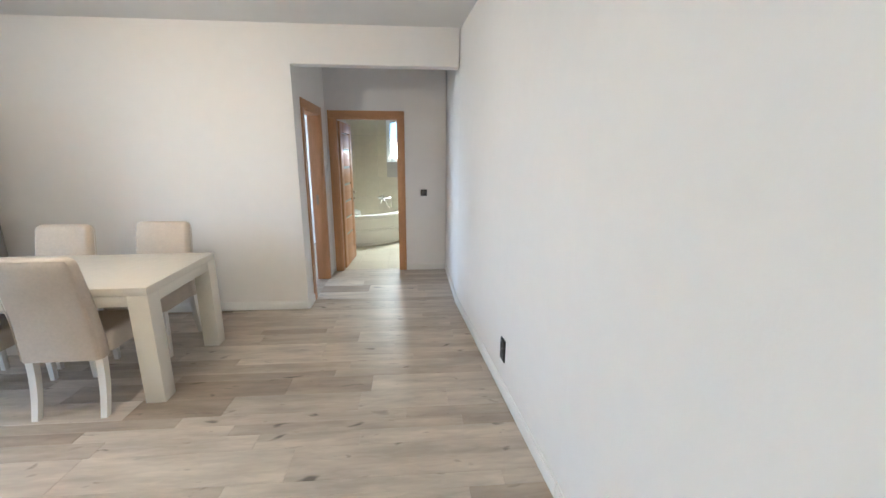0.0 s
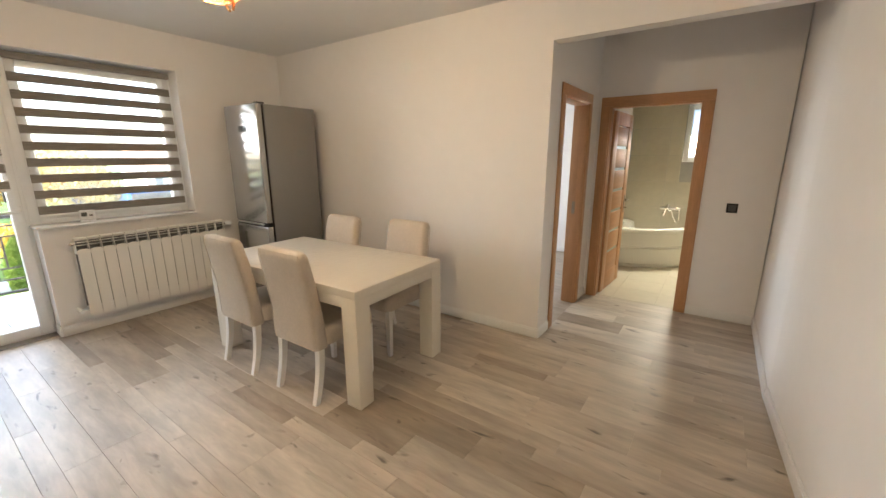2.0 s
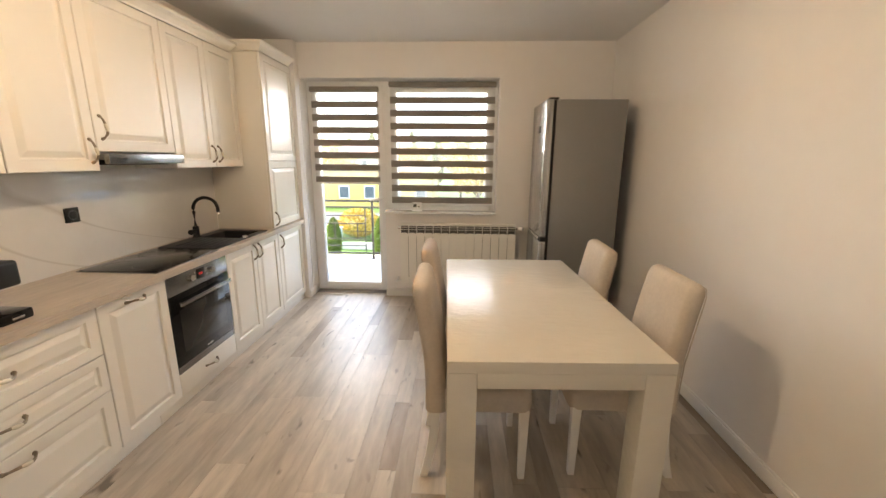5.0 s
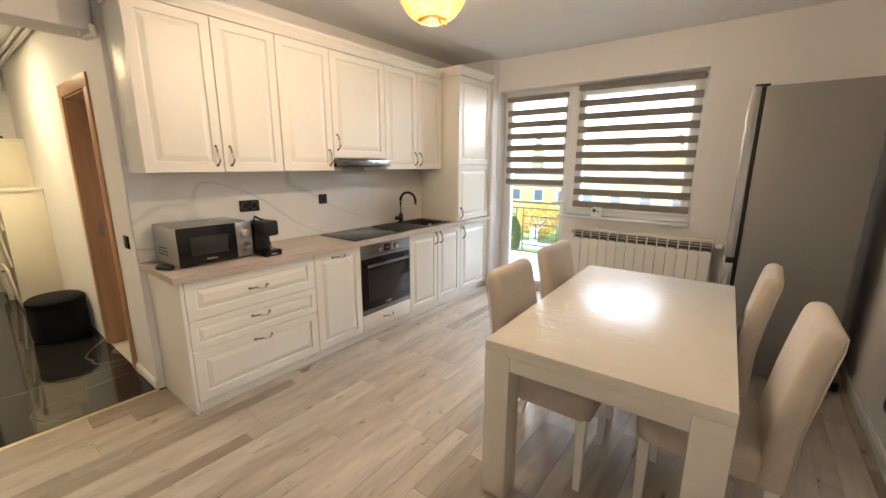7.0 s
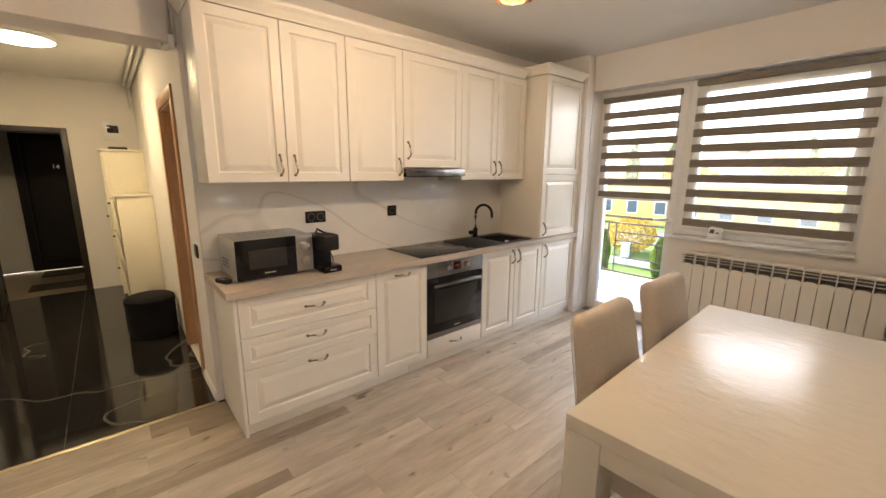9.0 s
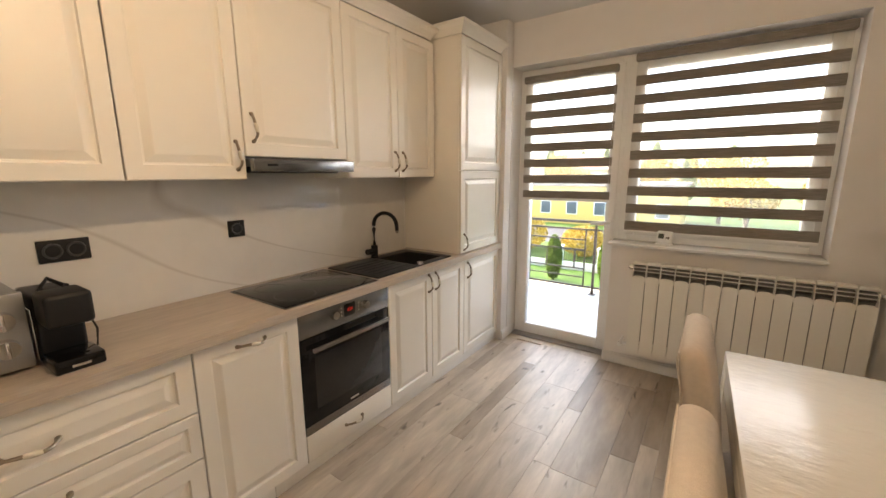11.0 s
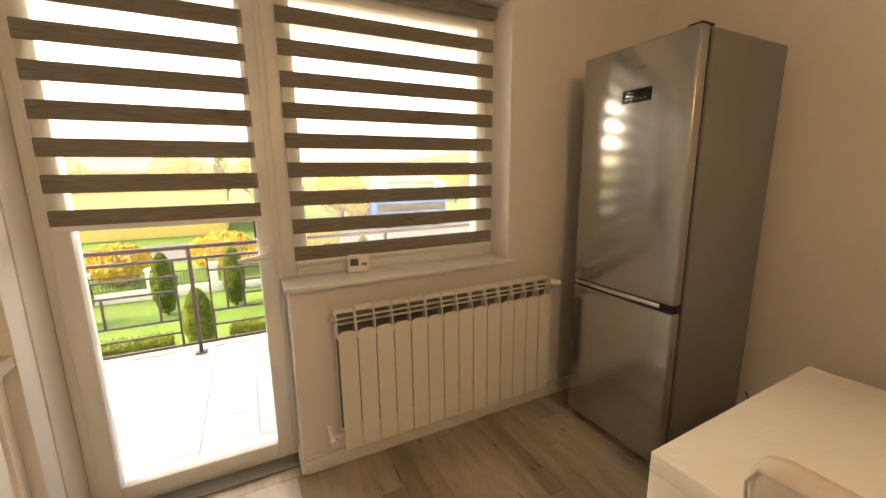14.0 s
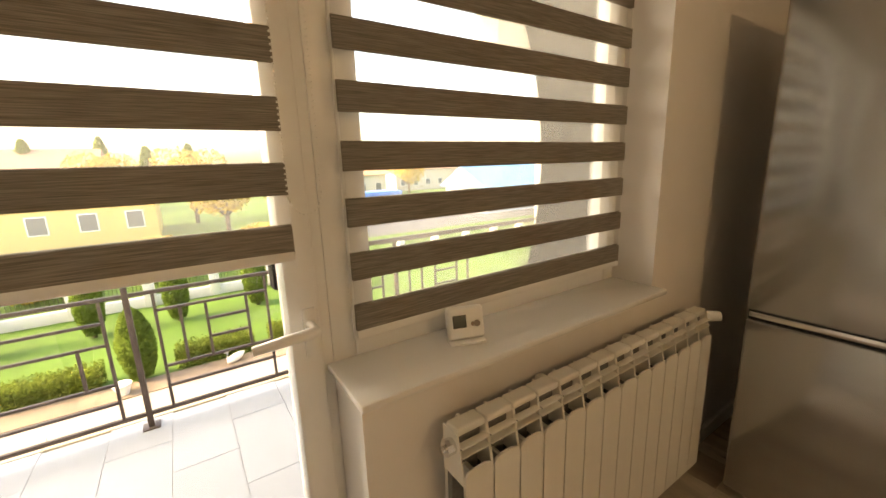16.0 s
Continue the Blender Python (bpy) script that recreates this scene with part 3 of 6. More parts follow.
part("handle", bm, NICKEL, leaf, "metal lever handle with key plate")


# ---- black switches and sockets ----
def socket(name, label, m, gangs=1, kind="socket"):
    """A black wall plate; built facing +y at the origin."""
    ob = new(name)
    ob.matrix_world = m
    tagged(ob, label, kind)
    w = 0.082 + 0.065 * (gangs - 1)
    bm = bmesh.new()
    box(bm, -w / 2, w / 2, 0.0, 0.010, -0.041, 0.041, 0.003)
    part("plate", bm, BLACK, ob)
    for g in range(gangs):
        cx = (g - (gangs - 1) / 2) * 0.066
        bm = bmesh.new()
        if kind == "switch":
            box(bm, cx - 0.027, cx + 0.027, 0.010, 0.014, -0.027, 0.027, 0.003)
        else:
            lathe(bm, [(0.021, 0.0), (0.024, 0.004), (0.028, 0.004), (0.029, 0.0)], n=20)
            bmesh.ops.rotate(bm, verts=bm.verts, cent=(0, 0, 0), matrix=Matrix.Rotation(radians(-90), 3, "X"))
            bmesh.ops.translate(bm, verts=bm.verts, vec=(cx, 0.010, 0))
        part("rocker" if kind == "switch" else "insert", bm, mat("dark_insert", (0.06, 0.06, 0.062), 0.3, vary=0.05), ob)
    return ob


socket("wall_socket", "black double socket on the white wall", pose(x_long(2.70), 2.70, 0.30, 0, 0, 90 + math.degrees(math.atan(SLANT))) @ pose(0, 0, 0, 0, 90, 0), 2)
socket("wall_socket", "black double socket on the dining wall", pose(-2.775, YD, 0.283, 0, 0, 180), 2)
socket("wall_socket", "black double socket on the marble splashback", pose(-1.448, YK + 0.012, 1.167), 2)
socket("wall_socket", "black single socket on the marble splashback", pose(-2.092, YK + 0.012, 1.174), 1)
socket("light_switch", "black light switch beside the bathroom door", pose(0.353, YB, 1.038, 0, 0, 180), 1, "switch")
socket("light_switch", "black light switch on the hall corner", pose(XH, 0.47, 0.985, 0, 0, -90), 1, "switch")


# ---- kitchen ----
def panel_front(bm, x0, x1, z0, z1, y, t=0.02, rim=0.055):
    """A raised-panel front facing +y: frame, sunk groove, raised field."""
    prof = [(0, 0), (0, t - 0.003), (0.003, t), (rim, t), (rim + 0.004, t - 0.010), (rim + 0.010, t - 0.011), (rim + 0.036, t - 0.002), (rim + 0.040, t - 0.001)]
    if min(x1 - x0, z1 - z0) < 0.22:
        prof = [(0, 0), (0, t - 0.003), (0.003, t), (rim * 0.72, t), (rim * 0.72 + 0.004, t - 0.009), (rim * 0.72 + 0.009, t - 0.010), (rim * 0.72 + 0.029, t - 0.001)]
    loops = []
    for d, h in prof:
        loops.append([bm.verts.new((px, y + h, pz)) for px, pz in ((x0 + d, z0 + d), (x1 - d, z0 + d), (x1 - d, z1 - d), (x0 + d, z1 - d))])
    for a, b in zip(loops, loops[1:]):
        for k in range(4):
            bm.faces.new((a[k], a[(k + 1) % 4], b[(k + 1) % 4], b[k]))
    bm.faces.new(loops[-1])
    bm.faces.new(loops[0][::-1])


def bow_handle(name, x, y, z, upright, parent, length=0.115):
    """An old-style curved pull with flared ends."""
    bm = bmesh.new()
    n = 13
    pts, rad = [], []
    for i in range(n):
        u = i / (n - 1) * 2 - 1
        lift = 0.030 * (1 - abs(u) ** 3) + 0.004
        wave = 0.005 * math.sin(u * math.pi)
        pts.append((x + wave, y + lift, z + u * length / 2) if upright else (x + u * length / 2, y + lift, z + wave))
        rad.append(0.0085 if abs(u) > 0.88 else 0.0046 + 0.0026 * (1 - abs(u)))
    tube(bm, pts, rad, 8)
    for u in (-1, 1):
        c = (x, y - 0.002, z + u * length / 2) if upright else (x + u * length / 2, y - 0.002, z)
        cyl(bm, c, (c[0], c[1] + 0.008, c[2]), 0.0095, 0.007, 12)
    part(name, bm, NICKEL, parent, "curved aged-nickel pull")
    bm = bmesh.new()
    tube(bm, pts[4:9], [0.0062, 0.0082, 0.0088, 0.0082, 0.0062], 10)
    part("handle_grip", bm, PORCELAIN, parent, "cream porcelain middle of the pull")


def unit(name, label, x0, x1, z0, z1, y_front, fronts, y_back=None):
    """A cabinet carcass with fronts: (x0, x1, z0, z1, handle) where handle is None or (x, z, upright)."""
    ob = thing(name, (0, 0, 0), label, "cabinet", "kitchen cabinets")
    bm = bmesh.new()
    box(bm, x0 + 0.0008, x1 - 0.0008, (YK + 0.002) if y_back is None else y_back, y_front - 0.022, z0, z1, 0.001)
    part("body", bm, CABINET, ob)
    for fx0, fx1, fz0, fz1, hd in fronts:
        bm = bmesh.new()
        panel_front(bm, fx0 + 0.0015, fx1 - 0.0015, fz0 + 0.0015, fz1 - 0.0015, y_front - 0.020)
        f = part("drawer_front" if hd and not hd[2] and fz1 - fz0 < 0.4 else "door", bm, CABINET, ob, smooth=False)
        if hd:
            bow_handle("handle", hd[0], y_front, hd[1], hd[2], f)
    return ob


YF, ZB, ZT = 1.12, 0.072, 0.826
unit("drawer_unit", "cream kitchen base unit with three drawers", -1.60, -0.757, ZB, ZT, YF, [
    (-1.60, -0.757, 0.586, ZT, (-1.18, 0.70, False)), (-1.60, -0.757, 0.400, 0.584, (-1.18, 0.515, False)), (-1.60, -0.757, ZB, 0.398, (-1.18, 0.352, False))])
unit("base_unit", "narrow cream base unit with pull-out front", -2.035, -1.602, ZB, ZT, YF, [(-2.035, -1.602, ZB, ZT, (-1.818, 0.780, False))])
unit("sink_unit", "cream sink base unit with two doors", -3.447, -2.627, ZB, 0.69, YF, [
    (-3.045, -2.627, ZB, ZT, (-3.008, 0.745, True)), (-3.447, -3.047, ZB, ZT, (-3.084, 0.745, True))])
unit("base_unit", "cream base unit with one door beside the pillar", -4.032, -3.479, ZB, ZT, YF, [(-4.032, -3.479, ZB, ZT, (-3.525, 0.735, True))])
ZU, ZV, YU = 1.420, 2.318, 0.912
unit("wall_cabinet", "cream two-door wall cabinet", -1.549, -0.722, ZU, ZV, YU, [
    (-1.145, -0.722, ZU, ZV, (-1.105, 1.52, True)), (-1.549, -1.147, ZU, ZV, (-1.19, 1.52, True))])
unit("wall_cabinet", "cream one-door wall cabinet", -1.984, -1.551, ZU, ZV, YU, [(-1.984, -1.551, ZU, ZV, (-1.945, 1.52, True))])
unit("wall_cabinet", "short cream wall cabinet over the hood", -2.554, -1.986, 1.518, ZV, YU, [(-2.554, -1.986, 1.518, ZV, (-2.025, 1.64, True))])
unit("wall_cabinet", "cream two-door wall cabinet over the sink", -3.370, -2.556, ZU, ZV, YU, [
    (-2.985, -2.556, ZU, ZV, (-2.95, 1.52, True)), (-3.370, -2.987, ZU, ZV, (-3.022, 1.52, True))])
unit("tall_cabinet", "tall cream cabinet standing on the worktop", -4.032, -3.425, 0.871, 2.345, 1.120, [
    (-4.032, -3.425, 1.466, 2.345, None), (-4.032, -3.425, 0.873, 1.464, (-3.472, 0.955, True))])


def cornice(x0, x1, y, z, name="cornice"):
    """A stepped crown moulding along the front with returned ends."""
    ob = tagged(new(name), "cream crown moulding on the wall cabinets", "moulding")
    bm = bmesh.new()
    prof = [(0.0, 0.0), (0.006, 0.0), (0.010, 0.012), (0.028, 0.040), (0.046, 0.058), (0.048, 0.075), (0.0, 0.075)]
    ends = []
    for d, h in prof:
        ends.append([bm.verts.new(p) for p in ((x1 + d, YK + 0.003, z + h), (x1 + d, y + d, z + h), (x0 - d, y + d, z + h), (x0 - d, YK + 0.003, z + h))])
    for a, b in zip(ends, ends[1:]):
        for k in range(3):
            bm.faces.new((a[k], a[k + 1], b[k + 1], b[k]))
    bm.faces.new(ends[-1])
    part("moulding", bm, CABINET, ob, smooth=False)


cornice(-3.352, -0.752, YU, ZV + 0.001)
cornice(-3.984, -3.425, 1.120, 2.347)
bm = bmesh.new()
box(bm, -4.030, -1.903, YF - 0.034, YF - 0.020, 0.002, ZB - 0.001, 0.001)
tagged(part("plinth", bm, CABINET, None, "cream kick board under the base units"), category="kick board")
bm = bmesh.new()
box(bm, -1.900, -0.787, YF - 0.034, YF - 0.020, 0.002, ZB - 0.001, 0.001)
tagged(part("plinth", bm, CABINET, None, "cream kick board under the drawers"), category="kick board")
bm = bmesh.new()
box(bm, -0.7855, -0.767, YK + 0.003, YF - 0.001, 0.001, ZT, 0.001)
tagged(part("end_panel", bm, CABINET, None, "cream side panel closing the base units"), category="panel")

# worktop in strips round the sink basin
bm = bmesh.new()
WX0, WX1, WZ0, WZ1 = -4.032, -0.732, 0.828, 0.868
YW = 1.152
for d in ((WX0, -3.27, YK + 0.002, YW), (-3.27, -2.96, YK + 0.002, 0.75), (-3.27, -2.96, 1.06, YW), (-2.96, WX1, YK + 0.002, YW)):
    box(bm, d[0], d[1], d[2], d[3], WZ0, WZ1, 0.0)
tagged(part("worktop", bm, WORKTOP, None, "light oak-grain kitchen worktop", smooth=False), category="worktop")
bm = bmesh.new()
box(bm, -3.40, XH - 0.004, YK + 0.002, YK + 0.012, WZ1 + 0.001, ZU + 0.12, 0.001)
tagged(part("splashback", bm, SPLASH, None, "glossy veined marble-look splashback"), category="splashback")

# oven
oven = thing("oven", (0, 0, 0), "built-in steel oven with black glass door", "oven")
bm = bmesh.new()
box(bm, -2.622, -2.038, YK + 0.05, YF - 0.024, 0.215, ZT - 0.002, 0.002)
part("body", bm, BLACK, oven)
box_part("control_panel", (-2.623, -2.038, YF - 0.023, YF, 0.70, 0.822), STEEL, oven, "brushed steel control panel", 0.002)
bm = bmesh.new()
box(bm, -2.622, -2.039, YF - 0.022, YF + 0.002, 0.262, 0.696, 0.003)
oven_door = part("door", bm, BLACK_GLASS, oven, "black glass oven door")
box_part("window", (-2.555, -2.105, YF + 0.0025, YF + 0.004, 0.33, 0.60), mat("oven_window", (0.025, 0.025, 0.026), 0.12), oven_door, "dark tinted oven window", 0.001)
box_part("lower_strip", (-2.623, -2.038, YF - 0.022, YF, 0.214, 0.260), STEEL, oven, "brushed steel lower strip", 0.002)
bm = bmesh.new()
box(bm, -2.585, -2.075, YF + 0.032, YF + 0.046, 0.635, 0.660, 0.004)
for x in (-2.56, -2.10):
    box(bm, x - 0.008, x + 0.008, YF + 0.002, YF + 0.034, 0.640, 0.655, 0.002)
part("handle", bm, STEEL, oven_door, "steel bar handle")
for x in (-2.44, -2.235):
    bm = bmesh.new()
    cyl(bm, (x, YF, 0.765), (x, YF + 0.022, 0.765), 0.021, 0.019, 24)
    part("knob", bm, CHROME, oven, "round steel knob")
box_part("display", (-2.372, -2.302, YF, YF + 0.003, 0.735, 0.800), BLACK_GLASS, oven, "black clock display", 0.001)
RED = glow("red_digits", (1.0, 0.04, 0.03), 0.010)


def lettering(text, m, size, material, parent, name="lettering"):
    cu = bpy.data.curves.new(name, "FONT")
    cu.body, cu.size, cu.extrude = text, size, 0.0006
    cu.align_x, cu.align_y = "CENTER", "CENTER"
    tmp = new(name, cu)
    me = bpy.data.meshes.new_from_object(tmp.evaluated_get(bpy.context.evaluated_depsgraph_get()))
    bpy.data.objects.remove(tmp)
    me.materials.clear()
    me.materials.append(material)
    ob = new(name, me)
    ob.parent = parent
    ob.matrix_world = m
    return ob


lettering("0:01", pose(-2.337, YF + 0.0042, 0.768, 90, 0, 180), 0.022, RED, oven, "clock_digits")
for x in (-2.395, -2.28):
    for k in range(3):
        bm = bmesh.new()
        cyl(bm, (x, YF, 0.748 + k * 0.019), (x, YF + 0.003, 0.748 + k * 0.019), 0.006, None, 12)
        part("button", bm, CHROME, oven, "small round button")
box_part("badge", (-2.37, -2.31, YF + 0.0022, YF + 0.0035, 0.275, 0.285), CHROME, oven_door, "small silver maker mark", 0.0005)
ob = thing("under_oven_unit", (0, 0, 0), "shallow cream drawer unit under the oven", "cabinet", "kitchen cabinets")
bm = bmesh.new()
box(bm, -2.623, -2.038, YF - 0.022, YF, ZB, 0.211, 0.003)
f = part("drawer_front", bm, CABINET, ob)
bow_handle("handle", -2.33, YF, 0.148, False, f)

# hob
hob = thing("hob", (0, 0, 0), "black ceramic hob with steel rim in the worktop", "hob")
bm = bmesh.new()
box(bm, -2.55, -1.975, 0.665, 1.125, WZ1, WZ1 + 0.005, 0.002)
part("rim", bm, STEEL, hob, "thin steel rim")
box_part("glass", (-2.54, -1.985, 0.675, 1.115, WZ1 + 0.0052, WZ1 + 0.008), mat("hob_glass", (0.015, 0.014, 0.014), 0.12, vary=0.1), hob, r=0.001)
for cx, cy, r in ((-2.12, 0.79, 0.075), (-2.12, 0.99, 0.095), (-2.40, 0.79, 0.09), (-2.40, 0.99, 0.075)):
    bm = bmesh.new()
    lathe(bm, [(r - 0.003, WZ1 + 0.0082), (r, WZ1 + 0.0085), (r + 0.002, WZ1 + 0.0082)], (cx, cy, 0), 40)
    part("cooking_zone", bm, mat("zone_print", (0.030, 0.030, 0.030), 0.2), hob, "thin printed ring")

# sink with drainer
sink = thing("sink", (0, 0, 0), "black granite sink with ribbed drainer", "sink")
SX0, SX1, SY0, SY1, SZ = -3.335, -2.60, 0.675, 1.10, WZ1
bm = bmesh.new()
for d in ((SX0, -3.265, SY0, SY1), (-2.965, SX1, SY0, SY1), (-3.265, -2.965, SY0, 0.755), (-3.265, -2.965, 1.055, SY1)):
    box(bm, *d, SZ + 0.0005, SZ + 0.010, 0.0015)
part("rim", bm, GRANITE, sink, "flat black rim and drainer")
for i in range(6):
    box_part("drainer_rib", (-2.93, -2.64, 0.775 + i * 0.05, 0.785 + i * 0.05, SZ + 0.0098, SZ + 0.0145), GRANITE, sink, r=0.002)
bm = bmesh.new()
bx0, bx1, by0, by1, bz = -3.268, -2.962, 0.752, 1.058, SZ - 0.16
box(bm, bx0 - 0.006, bx0, by0, by1, bz, SZ + 0.004)
box(bm, bx1, bx1 + 0.006, by0, by1, bz, SZ + 0.004)
box(bm, bx0, bx1, by0 - 0.006, by0, bz, SZ + 0.004)
box(bm, bx0, bx1, by1, by1 + 0.006, bz, SZ + 0.004)
box(bm, bx0, bx1, by0, by1, bz - 0.006, bz)
part("basin", bm, GRANITE, sink)
bm = bmesh.new()
cyl(bm, (-2.995, 1.085, SZ + 0.010), (-2.995, 1.085, SZ + 0.024), 0.022, 0.020, 24)
part("drain_knob", bm, CHROME, sink, "round chrome drain control")

tap = thing("kitchen_tap", (-2.978, 0.705, SZ + 0.010), "matt black swan-neck kitchen tap", "tap")
bm = bmesh.new()
cyl(bm, (0, 0, 0), (0, 0, 0.012), 0.028, 0.026, 24)
cyl(bm, (0, 0, 0.012), (0, 0, 0.085), 0.023, 0.022, 24)
part("base", bm, BLACK, tap)
bm = bmesh.new()
pts = [(0, 0, 0.08), (0, 0, 0.20)]
for k in range(13):
    a = math.pi * k / 12
    pts.append((-0.0 - 0.02 * (1 - math.cos(a)), 0.085 * (1 - math.cos(a)), 0.225 + 0.085 * math.sin(a)))
pts.append((-0.041, 0.171, 0.195))
tube(bm, pts, 0.0125, 12)
part("spout", bm, BLACK, tap)
bm = bmesh.new()
cyl(bm, (-0.041, 0.171, 0.197), (-0.041, 0.172, 0.180), 0.0125, 0.0115, 16)
part("aerator", bm, CHROME, tap, "chrome spout tip")
bm = bmesh.new()
cyl(bm, (0.018, 0, 0.045), (0.070, 0, 0.048), 0.021, 0.020, 20)
tube(bm, [(0.055, 0, 0.05), (0.058, 0.03, 0.062), (0.060, 0.065, 0.070)], [0.007, 0.006, 0.005], 8)
part("lever", bm, BLACK, tap)

hood = thing("cooker_hood", (0, 0, 0), "slim steel pull-out cooker hood", "cooker hood")
box_part("front_bar", (-2.552, -1.988, 0.935, 0.965, 1.455, 1.508), STEEL, hood, "brushed steel front bar", 0.003)
box_part("body", (-2.545, -1.995, YK + 0.014, 0.935, 1.478, 1.510), mat("hood_grey", (0.22, 0.22, 0.22), 0.4, metal=0.7), hood, "grey underside with grease filter", 0.002)
for x0, x1 in ((-2.28, -2.04), (-2.50, -2.31)):
    box_part("grease_filter", (x0, x1, 0.70, 0.90, 1.448, 1.4775), BLACK, hood, "dark filter hanging under the hood", 0.006)
box_part("badge", (-2.10, -2.05, 0.9652, 0.9665, 1.478, 1.486), BLACK, hood, "small dark maker mark", 0.0004)

for ob in list(scene.collection.objects):
    # the run of units starts a little further from the hall
    if ob.parent is None and ob.name.split(".")[0] in ("drawer_unit", "sink_unit", "wall_cabinet", "oven", "under_oven_unit", "hob", "cooker_hood") or ob.name == "base_unit":
        ob.location.x -= 0.03

# microwave and coffee machine
mw = thing("microwave", (-1.045, 0.80, WZ1 + 0.012), "silver microwave with black glass door", "microwave", turn=2.0)
MWS = mat("silver_sheet", (0.42, 0.42, 0.415), 0.38, metal=0.8, vary=0.03)
bm = bmesh.new()
box(bm, -0.222, 0.222, -0.17, 0.155, 0, 0.226, 0.006)
part("body", bm, MWS, mw)
box_part("front", (-0.225, 0.225, 0.155, 0.175, -0.002, 0.228), MWS, mw, "silver front panel", 0.004)
mdoor = box_part("door", (-0.118, 0.222, 0.175, 0.184, 0.0, 0.226), BLACK_GLASS, mw, "black glass door", 0.004)
box_part("window", (-0.06, 0.155, 0.1842, 0.1855, 0.055, 0.165), mat("mw_window", (0.03, 0.03, 0.03), 0.2), mdoor, "dark oval window", 0.0006)
box_part("badge", (0.01, 0.075, 0.1842, 0.1855, 0.022, 0.030), CHROME, mdoor, "small silver maker mark", 0.0004)
for z in (0.070, 0.152):
    bm = bmesh.new()
    cyl(bm, (-0.172, 0.175, z), (-0.172, 0.198, z), 0.029, 0.026, 24)
    box(bm, -0.176, -0.168, 0.196, 0.204, z - 0.024, z + 0.024, 0.002)
    part("knob", bm, CHROME, mw, "round chrome dial")
for k in range(5):
    for j in range(3):
        box_part("vent_slot", (0.2222, 0.2234, -0.10 + k * 0.028, -0.082 + k * 0.028, 0.05 + j * 0.02, 0.058 + j * 0.02), BLACK, mw, "dark vent slot", 0)
for k in range(8):
    box_part("vent_slot", (-0.14 + k * 0.038, -0.118 + k * 0.038, -0.06, -0.052, 0.2262, 0.2274), BLACK, mw, "dark vent slot", 0)
for x in (-0.18, 0.18):
    for y in (-0.13, 0.12):
        bm = bmesh.new()
        cyl(bm, (x, y, -0.012), (x, y, 0.0), 0.012, None, 12)
        part("foot", bm, BLACK, mw)

cm = thing("coffee_machine", (-1.345, 0.905, WZ1), "black capsule coffee machine", "coffee machine", turn=2.0)
bm = bmesh.new()
box(bm, -0.055, 0.055, -0.14, 0.06, 0.0, 0.215, 0.012, 3)
part("body", bm, BLACK, cm)
box_part("water_tank", (-0.048, 0.048, -0.205, -0.142, 0.01, 0.205), mat("smoked_plastic", (0.05, 0.05, 0.055), 0.1), cm, "smoky water tank", 0.01)
box_part("chrome_column", (0.0555, 0.0615, -0.03, 0.03, 0.008, 0.175), CHROME, cm, "narrow bright side column", 0.002)
bm = bmesh.new()
box(bm, -0.055, 0.055, 0.05, 0.175, 0.135, 0.235, 0.014, 3)
part("brew_head", bm, BLACK, cm)
bm = bmesh.new()
box(bm, -0.06, 0.06, 0.062, 0.185, 0.0, 0.042, 0.008)
part("drip_tray", bm, BLACK_GLASS, cm, "glossy black drip tray")
bm = bmesh.new()
tube(bm, [(-0.03, 0.04, 0.232), (-0.03, 0.02, 0.228), (0.0, -0.02, 0.252), (0.03, 0.02, 0.228), (0.03, 0.04, 0.232)], 0.007, 8)
part("lever", bm, BLACK, cm)
box_part("badge", (-0.022, 0.022, 0.1852, 0.1862, 0.014, 0.022), CHROME, cm, "small silver maker mark", 0.0004)
bm = bmesh.new()
tube(bm, [(-1.40, 0.80, 1.02), (-1.435, 0.83, 0.98), (-1.445, 0.88, 0.92), (-1.43, 0.92, 0.875), (-1.40, 0.90, 0.873)], 0.0035, 6)
tagged(part("power_cable", bm, BLACK, None, "thin black cable beside the coffee machine"), category="cable")
gad = thing("remote_control", (-0.775, 0.92, WZ1), "small black handset lying on the worktop", "remote control", turn=25)
bm = bmesh.new()
box(bm, -0.022, 0.022, -0.05, 0.05, 0.0, 0.028, 0.010, 3)
part("case", bm, BLACK, gad)
box_part("key_pad", (-0.014, 0.014, -0.03, 0.02, 0.0282, 0.0295), BLACK_GLASS, gad, "glossy key field", 0.0005)


# ---- dining set ----
table = thing("dining_table", (-2.138, 3.150, 0), "white lacquered wooden dining table", "table", turn=1.9)
TX, TY, LEG = 0.776, 0.435, 0.115
bm = bmesh.new()
box(bm, -TX, TX, -TY, TY, 0.700, 0.750, 0.003)
part("tabletop", bm, TABLE_WHITE, table)
for sx in (-1, 1):
    for sy in (-1, 1):
        bm = bmesh.new()
        box(bm, *sorted((sx * TX, sx * (TX - LEG))), *sorted((sy * TY, sy * (TY - LEG))), 0.0, 0.6995, 0.003)
        part("leg", bm, TABLE_WHITE, table)
for s in (-1, 1):
    bm = bmesh.new()
    box(bm, -TX + LEG + 0.001, TX - LEG - 0.001, *sorted((s * TY - s * 0.002, s * (TY - 0.025))), 0.635, 0.6995, 0.002)
    part("apron", bm, TABLE_WHITE, table)
    bm = bmesh.new()
    box(bm, *sorted((s * TX - s * 0.002, s * (TX - 0.025))), -TY + LEG + 0.001, TY - LEG - 0.001, 0.635, 0.6995, 0.002)
    part("apron", bm, TABLE_WHITE, table)


